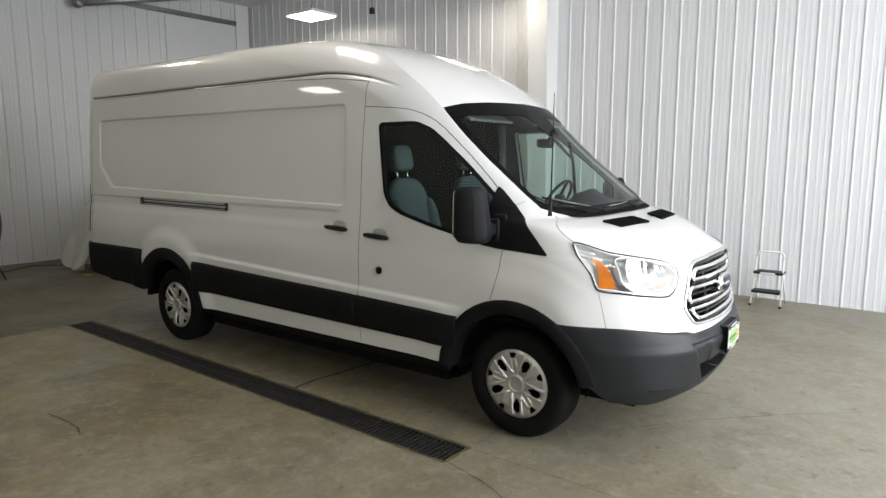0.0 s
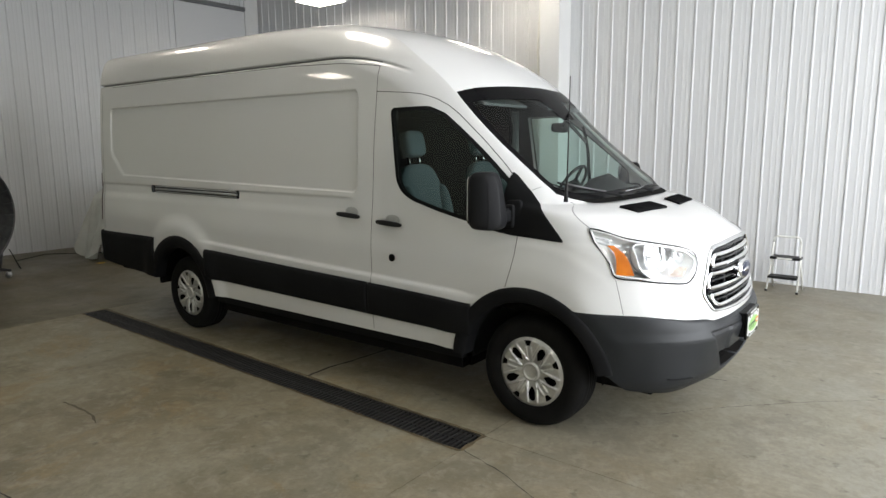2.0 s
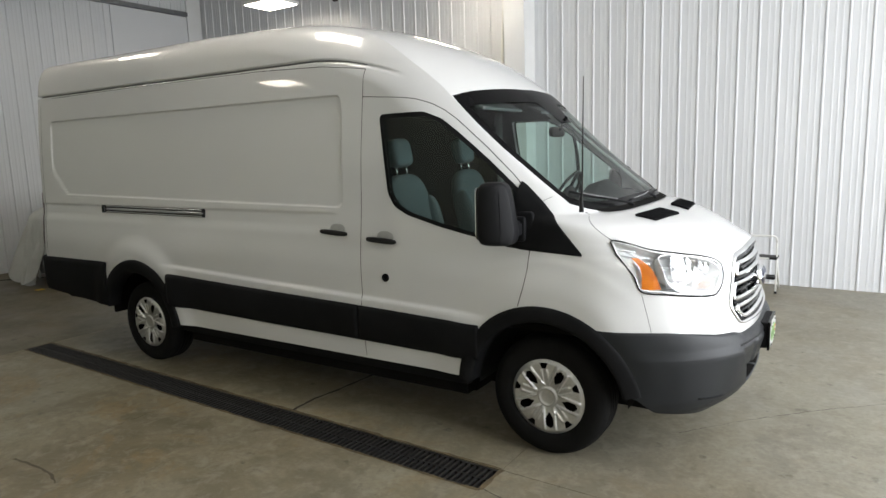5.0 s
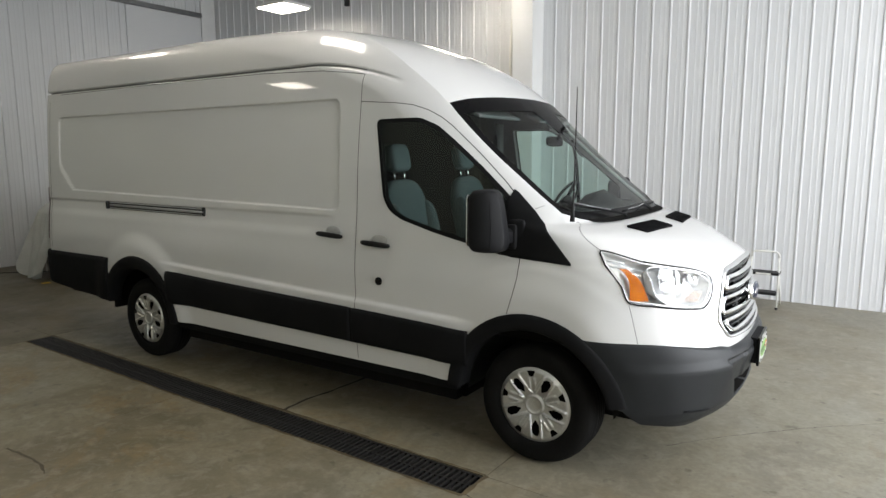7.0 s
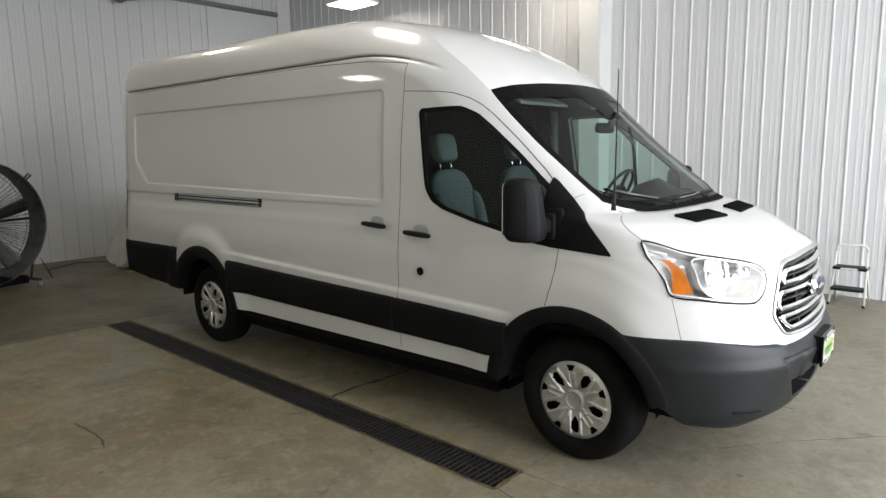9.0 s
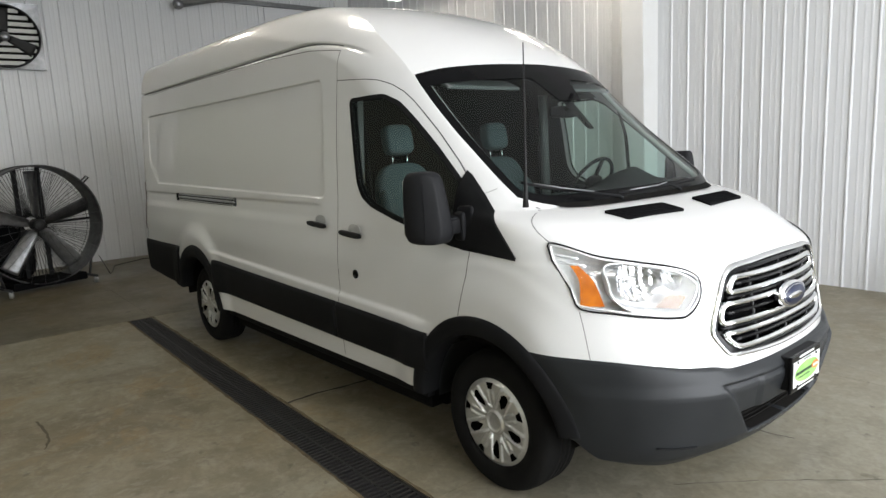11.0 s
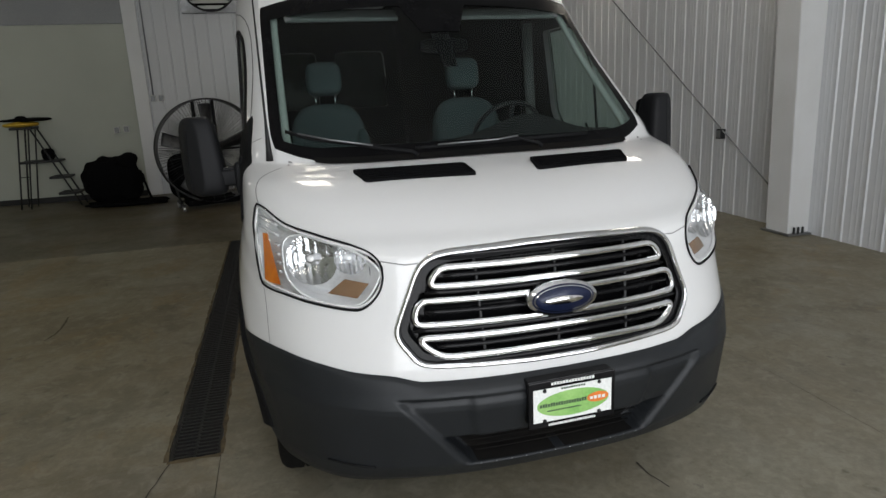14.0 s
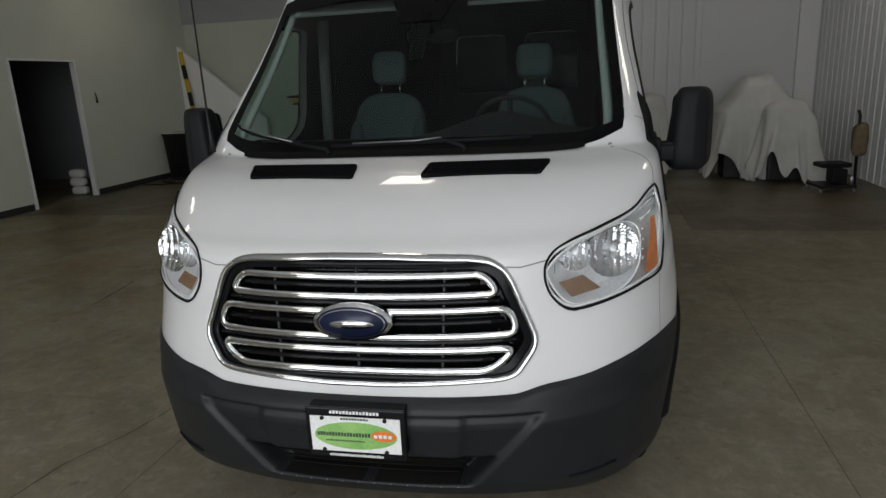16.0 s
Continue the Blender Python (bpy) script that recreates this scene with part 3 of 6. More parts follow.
def roll(s, kink):
    """The share of the fall from the crease to the flank, for s from 0 to 1."""
    return kink * s + (1 - kink) * (1 - np.sqrt(np.maximum(1 - s**2, 0)))


def unroll(d, kink):
    """The s at which roll() gives d."""
    lo, hi = np.zeros_like(d), np.ones_like(d)
    for _ in range(30):
        mid = (lo + hi) / 2
        below = roll(mid, kink) < d
        lo, hi = np.where(below, mid, lo), np.where(below, hi, mid)
    return (lo + hi) / 2


def front_x(y, z):
    """Where the body's front lies at y, z."""
    w, f, a, n = W_AT(z), F_AT(z), A_AT(z), N_AT(z)
    c, bow = FOLD_AT(z), BOW_AT(z)
    q = np.clip(np.abs(y) / np.maximum(w, 1e-6), 0, 1)
    s = np.clip((q - c) / (1 - c), 0, 1)
    upper = f - bow * (np.minimum(q, c) / c) ** BOW_POWER - (a - bow) * roll(s, KINK_AT(z))
    k = blend_up(z)
    return (1 - k) * (f - a + a * (1 - q**n) ** (1 / n)) + k * upper


def side_dent(x, z):
    """How far the flank is pressed in (or bulges out, below 0) at x, z."""
    low = 1.44 - 0.016 * (x + 3.2) + 0.9 * np.maximum(0, -4.79 - x)
    ex, ez = np.minimum(x + 5.03, -1.43 - x), np.minimum(z - low, 2.15 - z)
    edge = np.where((ex < 0.06) & (ez < 0.06), 0.06 - np.hypot(0.06 - ex, 0.06 - ez), np.minimum(ex, ez))
    panel = 0.0115 * smooth(0.0, 0.008, edge)
    groove_z = 2.385 - 0.12 * np.maximum(0, (x + 1.75) / 0.7) ** 2
    groove = 0.042 * np.exp(-(((z - groove_z) / 0.0075) ** 2)) * smooth(-0.95, -1.15, x)
    rail = 0.008 * smooth(1.385, 1.365, z) * smooth(1.22, 1.3, z) * smooth(-1.45, -1.6, x)
    out = 0.0
    for wx in (0.0, -3.75):
        r = np.hypot(x - wx, (z - 0.36) * 0.95)
        out = out + (0.016 if wx == 0 else 0.03) * smooth(0.74, 0.58, r)
    r = np.hypot(x, (z - 0.36) * 0.95)
    out = out + 0.008 * smooth(0.80, 0.74, r) * smooth(-0.5, -0.1, x)
    ledge = 0.80 - 0.033 * (x + 0.45)
    out = out + 0.012 * smooth(1.25, 1.0, z) + 0.019 * smooth(ledge + 0.022, ledge - 0.008, z) * smooth(-3.45, -3.2, x) * smooth(-0.3, -0.6, x)
    return panel + groove + rail - out


def side_y(x, z):
    """Half width of the body at x, z on its flank."""
    w, f, a, n = W_AT(z), F_AT(z), A_AT(z), N_AT(z)
    q = np.clip((x - (f - a)) / a, 0, 1)
    back = np.clip((REAR + ROUND - x) / ROUND, 0, 1)
    fade = smooth(f - a + 0.45, f - a + 0.1, x)
    c, bow = FOLD_AT(z), BOW_AT(z)
    fall = np.asarray(f - x, float)
    s = unroll(np.clip((fall - bow) / (a - bow), 0, 1), KINK_AT(z))
    upper = np.where(fall < bow, c * np.clip(fall / bow, 0, 1) ** (1 / BOW_POWER), c + (1 - c) * s)
    k = blend_up(z)
    wide = (1 - k) * (1 - q**n) ** (1 / n) + k * upper
    return w * wide - ROUND * (1 - np.sqrt(1 - back**2)) - fade * side_dent(x, z)


def hood_z(x, y):
    """Height of the bonnet at x, y."""
    lo, hi = 1.1, 1.42
    for _ in range(40):
        mid = (lo + hi) / 2
        if front_x(y, mid) > x:
            lo = mid
        else:
            hi = mid
    return (lo + hi) / 2


van = thing("cargo_van", "white high-roof cargo van with black lower cladding, parked", "van", ASKEW)


def skin_row(z, cols, inset=0.0):
    """The points of one level, from the nose round the near flank to the middle of the back."""
    nf, ns, nr, nb = cols
    w, f, a, n = float(W_AT(z)), float(F_AT(z)), float(A_AT(z)), float(N_AT(z))
    out = []
    for j in range(nf):
        c, h = float(FOLD_AT(z)), nf // 2 - 1
        high = c * j / h if j < h else c + (1 - c) * math.sin(math.pi / 2 * (j - h) / (nf - h))
        k = float(blend_up(z))
        y = w * ((1 - k) * math.sin(math.pi / 2 * j / nf) ** (2 / n) + k * high)
        x = float(front_x(y, z))
        if x < f - a + 0.45:
            y -= float(smooth(f - a + 0.45, f - a + 0.1, x) * side_dent(x, z))
        out.append((x, max(y, 0)))
    fine = [e + 0.003 * k for e in (-1.43, -5.03) for k in range(-7, 3)] if f - a > -1.3 else []
    xs = np.array(sorted([*np.linspace(f - a, REAR + ROUND, ns), *fine] if fine else np.linspace(f - a, REAR + ROUND, ns + 20), reverse=True))
    out += list(zip(xs, np.maximum(side_y(xs, z), 0)))
    ys = float(side_y(REAR + ROUND, z))
    r = min(ROUND, max(ys, 0))
    out += [(REAR + ROUND - ROUND * math.sin(math.pi / 2 * j / nr), ys - r + r * math.cos(math.pi / 2 * j / nr)) for j in range(1, nr + 1)]
    out += [(REAR, max(ys - r, 0) * (1 - j / nb)) for j in range(1, nb + 1)]
    if inset:
        out = [(x - inset if k < nf * 0.7 else (x + inset if x < REAR + 0.1 else x), max(y - inset, 0) if k >= nf * 0.3 else y * (1 - inset)) for k, (x, y) in enumerate(out)]
    return out


def skin(levels, cols, inset=0.0):
    bm = bmesh.new()
    g = [[bm.verts.new((x, -y, z - inset * (z > 2.5))) for x, y in skin_row(z, cols, inset)] for z in levels]
    for a, b in zip(g, g[1:]):
        for j in range(len(a) - 1):
            f = bm.faces.new((a[j], a[j + 1], b[j + 1], b[j]))
            f.smooth = True
    h = cols[0] // 2 - 1
    for z, a, b in zip(levels, g, g[1:]):
        if 1.5 < z < 2.53:
            bm.edges.get((a[h], b[h])).smooth = False
    bmesh.ops.remove_doubles(bm, verts=bm.verts[:], dist=1e-4)
    return bm


def cut(bm, poly, axis, where):
    """Cuts a hole with a convex outline through the faces for which where(centre) holds; axis is the way it is looked through."""
    i, j = {"y": (0, 2), "x": (1, 2)}[axis]
    us, vs = [p[0] for p in poly], [p[1] for p in poly]
    cu, cv = sum(us) / len(us), sum(vs) / len(vs)
    lo_u, hi_u, lo_v, hi_v = min(us) - 0.05, max(us) + 0.05, min(vs) - 0.05, max(vs) + 0.05

    def near():
        out = []
        for f in bm.faces:
            c = f.calc_center_bounds()
            if lo_u < c[i] < hi_u and lo_v < c[j] < hi_v and where(c):
                out.append(f)
        return out
    sides = []
    for (u0, v0), (u1, v1) in zip(poly, poly[1:] + poly[:1]):
        nu, nv = v1 - v0, u0 - u1
        if nu * (cu - u0) + nv * (cv - v0) > 0:
            nu, nv = -nu, -nv
        if math.hypot(nu, nv) < 1e-9:
            continue
        sides.append((u0, v0, nu, nv))
        co, no = [0, 0, 0], [0, 0, 0]
        co[i], co[j], no[i], no[j] = u0, v0, nu, nv
        fs = near()
        geom = fs + list({e for f in fs for e in f.edges}) + list({v for f in fs for v in f.verts})
        bmesh.ops.bisect_plane(bm, geom=geom, dist=1e-5, plane_co=co, plane_no=no)
    gone = []
    for f in near():
        c = f.calc_center_median()
        if all((c[i] - u) * nu + (c[j] - v) * nv < 1e-6 for u, v, nu, nv in sides):
            gone.append(f)
    bmesh.ops.delete(bm, geom=gone, context="FACES")


def mirrored(bm):
    """Adds the other half."""
    made = bmesh.ops.duplicate(bm, geom=bm.verts[:] + bm.edges[:] + bm.faces[:])["geom"]
    vs = [v for v in made if isinstance(v, bmesh.types.BMVert)]
    for v in vs:
        v.co.y = -v.co.y
    bmesh.ops.reverse_faces(bm, faces=[f for f in made if isinstance(f, bmesh.types.BMFace)])
    bmesh.ops.remove_doubles(bm, verts=[v for v in bm.verts if abs(v.co.y) < 1e-4], dist=2e-4)
    return bm


# outlines of the openings
WS_TOP = pchip((0, 2.16), (0.4, 2.15), (0.7, 2.128), (0.82, 2.1), (0.9, 2.08))
WS_LOW = pchip((0, 1.394), (0.5, 1.394), (0.66, 1.397), (0.76, 1.418), (0.82, 1.445), (0.9, 1.49))
WS_EDGE = pchip((1.39, 0.80), (1.45, 0.843), (1.52, 0.856), (1.7, 0.848), (1.9, 0.838), (2.05, 0.83), (2.11, 0.818), (2.16, 0.78))


def ws_point(s, t, out=0.0):
    """A point of the windscreen: s from -1 to 1 across, t from 0 to 1 upwards."""
    q = abs(s) * 0.84
    z = float(WS_LOW(q) + (WS_TOP(q) - WS_LOW(q)) * t)
    y = s * float(WS_EDGE(z))
    return Vector((float(front_x(y, z)) + out * 0.63, y, z + out * 0.77))


ws_line = [(-s * 1.0, 0.0) for s in np.linspace(0, 1, 14)] + [(-1.0, t) for t in np.linspace(0.06, 1, 16)] + [(-s, 1.0) for s in np.linspace(0.92, 0, 10)]
ws_poly = [(p.y, p.z) for p in (ws_point(s, t) for s, t in ws_line)]
ws_poly = [(0.3, ws_poly[0][1])] + ws_poly[0:] + [(0.3, ws_poly[-1][1])]
SIDE_WIN = rounded([(-1.108, 1.993), (-0.80, 1.995), (-0.685, 1.948), (-0.575, 1.866), (-0.365, 1.70), (-0.16, 1.525), (-0.16, 1.23), (-0.49, 1.29), (-0.67, 1.328), (-0.91, 1.392), (-1.0, 1.44), (-1.047, 1.515)], 0.028)
LAMP_A = [(-0.61, 1.157), (-0.572, 1.115), (-0.574, 1.07), (-0.592, 1.02), (-0.622, 0.985), (-0.66, 0.967), (-0.797, 0.981), (-0.85, 0.992), (-0.85, 1.225), (-0.75, 1.1975)]
LAMP_B = [(-0.85, 1.225), (-0.932, 1.28), (-0.955, 1.16), (-0.945, 1.016), (-0.85, 0.992)]
GRILLE = [(0.3, 1.157), (-0.1, 1.157), (-0.36, 1.148), (-0.415, 1.138), (-0.455, 1.112), (-0.475, 1.08), (-0.545, 0.91), (-0.548, 0.885), (-0.538, 0.86), (-0.495, 0.80), (-0.47, 0.788), (-0.43, 0.782), (-0.1, 0.767), (0.3, 0.767)]
ARCH_R, ARCH_Z = 0.465, 0.36


def ring(cx, r, n=30, z=ARCH_Z):
    return [(cx + r * math.cos(2 * math.pi * k / n), z + r * math.sin(2 * math.pi * k / n)) for k in range(n)]


BACK_WIN = rounded([(-0.74, 1.5), (-0.11, 1.5), (-0.11, 2.16), (-0.7, 2.16)], 0.07)


def openings(bm, low=True):
    cut(bm, ws_poly, "x", lambda c: c.x > -0.9)
    cut(bm, SIDE_WIN, "y", lambda c: c.x < 0.05 and c.y < -0.8)
    cut(bm, BACK_WIN, "x", lambda c: c.x < REAR + 0.1)
    if low:
        for p in (LAMP_A, LAMP_B, GRILLE):
            cut(bm, p, "x", lambda c: c.x > 0.3)
        for cx in (0.0, -3.75):
            cut(bm, ring(cx, ARCH_R), "y", lambda c: c.y < -0.6)


LEVELS = [*np.arange(0.42, 0.8, 0.02), *np.arange(0.8, 0.93, 0.008), *np.arange(0.936, 1.13, 0.02), *np.arange(1.135, 1.415, 0.0065), *np.arange(1.415, 1.52, 0.006), *np.arange(1.52, 2.12, 0.02), *np.arange(2.125, 2.165, 0.005), *np.arange(2.17, 2.265, 0.015), *np.arange(2.27, 2.42, 0.004), *np.arange(2.42, 2.6, 0.0125), *[2.72 - 0.12 * (1 - k / 30) ** 2 for k in range(31)]]
bm = skin([float(z) for z in LEVELS], (46, 215, 6, 12))
openings(bm)
bmesh.ops.delete(bm, geom=[f for f in bm.faces if f.calc_center_bounds().x > 0.28 and f.calc_center_bounds().z < 0.71], context="FACES")
bmesh.ops.delete(bm, geom=[f for f in bm.faces if f.calc_center_bounds().x < -4.1 and f.calc_center_bounds().z < 0.6], context="FACES")
body = part("body", mirrored(bm), PAINT, van, "glossy white painted steel body")
bm = skin([float(z) for z in [*np.arange(0.95, 2.5, 0.1), 2.56, 2.6, 2.64, 2.67, 2.69]], (20, 40, 2, 6), 0.045)
openings(bm, False)
bmesh.ops.delete(bm, geom=[f for f in bm.faces if (f.calc_center_bounds().x > 0.3 and f.calc_center_bounds().z < 1.42) or (f.calc_center_bounds().x > -0.75 and 1.3 < f.calc_center_bounds().z < 2.15 and f.calc_center_bounds().x > float(front_x(f.calc_center_bounds().y, f.calc_center_bounds().z)) - 0.3)], context="FACES")
part("cab_lining", mirrored(bm), LINER, van, "dull grey inner lining")


def on_side(x, z, out=0.0, far=1):
    return Vector((x, -far * (float(side_y(x, z)) + out), z))


def on_front(y, z, out=0.0):
    return Vector((float(front_x(y, z)) + out, y, z))


def ribbon(bm, line, width, put, out, closed=False, mat=0):
    """A flat strip along a line of pairs, laid on the body by put(a, b, out)."""
    pts = dense(line + line[:1] if closed else line, 0.02)
    if closed:
        pts = pts[:-1]
    n, rows = len(pts), []
    for i, p in enumerate(pts):
        a, b = pts[i - 1] if i or closed else p, pts[(i + 1) % n] if i < n - 1 or closed else p
        d = Vector((b[0] - a[0], b[1] - a[1])).normalized()
        rows.append([bm.verts.new(put(p[0] - d.y * s * width / 2, p[1] + d.x * s * width / 2, out * (1 if abs(s) < 0.9 else 0.2))) for s in (-1, -0.93, 0.93, 1)])
    for i in range(n if closed else n - 1):
        a, b = rows[i], rows[(i + 1) % n]
        for k in range(3):
            f = bm.faces.new((a[k], a[k + 1], b[k + 1], b[k]))
            f.smooth, f.material_index = True, mat
    return bm


def bead(bm, line, width, height, put):
    """A closed moulding with a rounded top along a line of pairs, laid on the body by put(a, b, out)."""
    pts = dense(line + line[:1], 0.012)[:-1]
    n, rows = len(pts), []
    section = [(-1.0, -0.5), (-1.0, 0.15), (-0.82, 0.62), (-0.5, 0.93), (0.0, 1.0), (0.5, 0.93), (0.85, 0.62), (1.0, 0.15), (1.0, -0.5)]
    for i, p in enumerate(pts):
        a, b = pts[i - 1], pts[(i + 1) % n]
        d = Vector((b[0] - a[0], b[1] - a[1])).normalized()
        rows.append([bm.verts.new(put(p[0] - d.y * q * width / 2, p[1] + d.x * q * width / 2, h * height)) for q, h in section])
    for i in range(n):
        a, b = rows[i], rows[(i + 1) % n]
        for k in range(len(section) - 1):
            bm.faces.new((a[k], a[k + 1], b[k + 1], b[k])).smooth = True
    return bm


SIDES = (1, -1)


def heights(*pts):
    """Straight lines between (place, height) pairs."""
    return lambda p: float(np.interp(p, [q[0] for q in pts], [q[1] for q in pts]))


# shut lines
LINES = (
    [(-1.248, 2.296), (-1.252, 2.12), (-1.268, 1.77), (-1.275, 1.37), (-1.28, 1.16), (-1.272, 0.77), (-1.262, 0.44)],
    [(-4.99, 2.36), (-3.6, 2.368), (-2.2, 2.362), (-1.6, 2.34), (-1.31, 2.306), (-1.248, 2.296)],
    [(-1.252, 2.122), (-0.965, 2.1), (-0.86, 2.085), (-0.758, 2.052), (-0.67, 2.006), (-0.596, 1.953), (-0.385, 1.777), (-0.214, 1.627), (-0.134, 1.547), (-0.106, 1.5), (-0.098, 1.46)],
    [(-0.081, 1.21), (-0.089, 1.1), (-0.108, 1.0), (-0.142, 0.89)],
    [(-5.19, 2.3), (-5.2, 1.6), (-5.2, 0.9)],
)
THIN_LINES = (
    [(0.165, 1.408), (0.19, 1.395), (0.215, 1.376), (0.25, 1.352), (0.3, 1.315), (0.365, 1.272)],
    [(0.522, 1.0), (0.536, 0.95), (0.549, 0.904), (0.563, 0.85), (0.576, 0.802)],
    [(-0.052, 1.462), (-0.02, 1.482), (0.012, 1.498)],
)
for far in SIDES:
    for line in LINES:
        part("shut_line", ribbon(bmesh.new(), line, 0.0048, lambda a, b, o: on_side(a, b, o, far), 0.0016), SEAM, body)
    for line in THIN_LINES:
        part("panel_joint", ribbon(bmesh.new(), line, 0.0034, lambda a, b, o: on_side(a, b, o, far), 0.0015), JOINT, body)
    part("gutter_line", ribbon(bmesh.new(), [(x, 2.386 - 0.12 * max(0, (x + 1.75) / 0.7) ** 2) for x in np.linspace(-5.22, -1.25, 50)], 0.009, lambda a, b, o: on_side(a, b, o, far), 0.0012), JOINT, body)
    part("hood_line", ribbon(bmesh.new(), [(-far * 0.455, 1.118), (-far * 0.5, 1.114), (-far * 0.575, 1.127)], 0.004, on_front, 0.0015), JOINT, body)

# windscreen with its black printed border
wind = part("windscreen", bmesh.new(), SCREEN, van, "green-tinted windscreen")
bm = bmesh.new()
patch(bm, lambda u, v: ws_point(2 * u - 1, v, -0.004), 40, 24)
bm.to_mesh(wind.data)
bm.free()
wind.visible_shadow = False
bm = bmesh.new()
for s0, s1, t0, t1 in ((-1, 1, 0.88, 1), (-1, 1, 0, 0.075), (-1, -0.948, 0.075, 0.88), (0.948, 1, 0.075, 0.88)):
    patch(bm, lambda u, v: ws_point(s0 + (s1 - s0) * u, t0 + (t1 - t0) * v, 0.0), 40 if s1 - s0 > 1 else 3, 6 if s1 - s0 > 1 else 18)
patch(bm, lambda u, v: ws_point(-0.02 + (0.4 * u - 0.2) * (0.55 + 0.45 * v), 0.7 + 0.18 * v, 0.0), 10, 6)
part("border", bm, FRIT, wind, "black printed border")

# door windows
for far in SIDES:
    bm = bmesh.new()
    vs = [bm.verts.new(on_side(x, z, -0.012, far)) for x, z in SIDE_WIN]
    bm.faces.new(vs)
    bmesh.ops.triangulate(bm, faces=bm.faces[:])
    for f in bm.faces:
        f.smooth = True
    pane = part("door_window", bm, GLASS, van, "green-tinted side glass")
    pane.visible_shadow = False
    part("seal", ribbon(bmesh.new(), SIDE_WIN, 0.023, lambda a, b, o: on_side(a, b, o, far), 0.004, closed=True), TRIM, pane, "black rubber window seal")
    far < 0 and part("divider", ribbon(bmesh.new(), [(-0.545, 1.9), (-0.50, 1.26)], 0.03, lambda a, b, o: on_side(a, b, o - 0.02, far), 0.0), TRIM, pane)
    # black corner panel below the mirror
    bm = bmesh.new()
    lows, highs = heights((-0.3, 1.235), (-0.14, 1.2), (0.22, 1.19)), heights((-0.3, 1.262), (-0.21, 1.31), (-0.165, 1.6), (-0.13, 1.578), (-0.02, 1.475), (0.22, 1.2))
    patch(bm, lambda u, v: on_side(x := -0.3 + 0.52 * u, lows(x) + (highs(x) - lows(x)) * v, 0.007 if 0 < v < 1 else -0.004, far), 60, 16)
    part("corner_panel", bm, TRIM, van, "black triangular mirror base panel")
    bm = bmesh.new()
    for q in (BACK_WIN,):
        bm.faces.new([bm.verts.new((REAR + 0.004, a * far, b)) for a, b in q])
    part("back_window", bm, PRIVACY, van)

# cladding: between the wheels, behind the rear wheel, and round the arches
def band(x0, x1, low, high, far, name, n=60, wrap=False):
    bm = bmesh.new()
    prof = ((0, 0.0), (0.02, 0.016), (0.12, 0.022), (0.5, 0.024), (0.88, 0.022), (0.98, 0.016), (1, 0.0))
    rows = []
    for k in range(n + 1):
        x = x0 + (x1 - x0) * k / n
        rows.append([bm.verts.new(on_side(x, low(x) + (high(x) - low(x)) * q, o, far)) for q, o in prof])
    if wrap:
        for j in range(1, 8):
            a = math.pi / 2 * j / 7
            rows.append([bm.verts.new((x1 - 0.14 * math.sin(a), -far * (float(side_y(x1, z := low(x1) + (high(x1) - low(x1)) * q)) - 0.14 * (1 - math.cos(a)) + o), z)) for q, o in prof])
        rows.append([bm.verts.new((x1 - 0.14, 0, low(x1) + (high(x1) - low(x1)) * q)) for q, o in prof])
    for a, b in zip(rows, rows[1:]):
        for k in range(len(prof) - 1):
            f = bm.faces.new((a[k], a[k + 1], b[k + 1], b[k]))
            f.smooth = True
    for r in (rows[0], rows[-1]):
        if not wrap or r is rows[0]:
            bm.faces.new(r)
    return part(name, shade(bm, 50), TRIM, van, "matt black plastic side cladding")


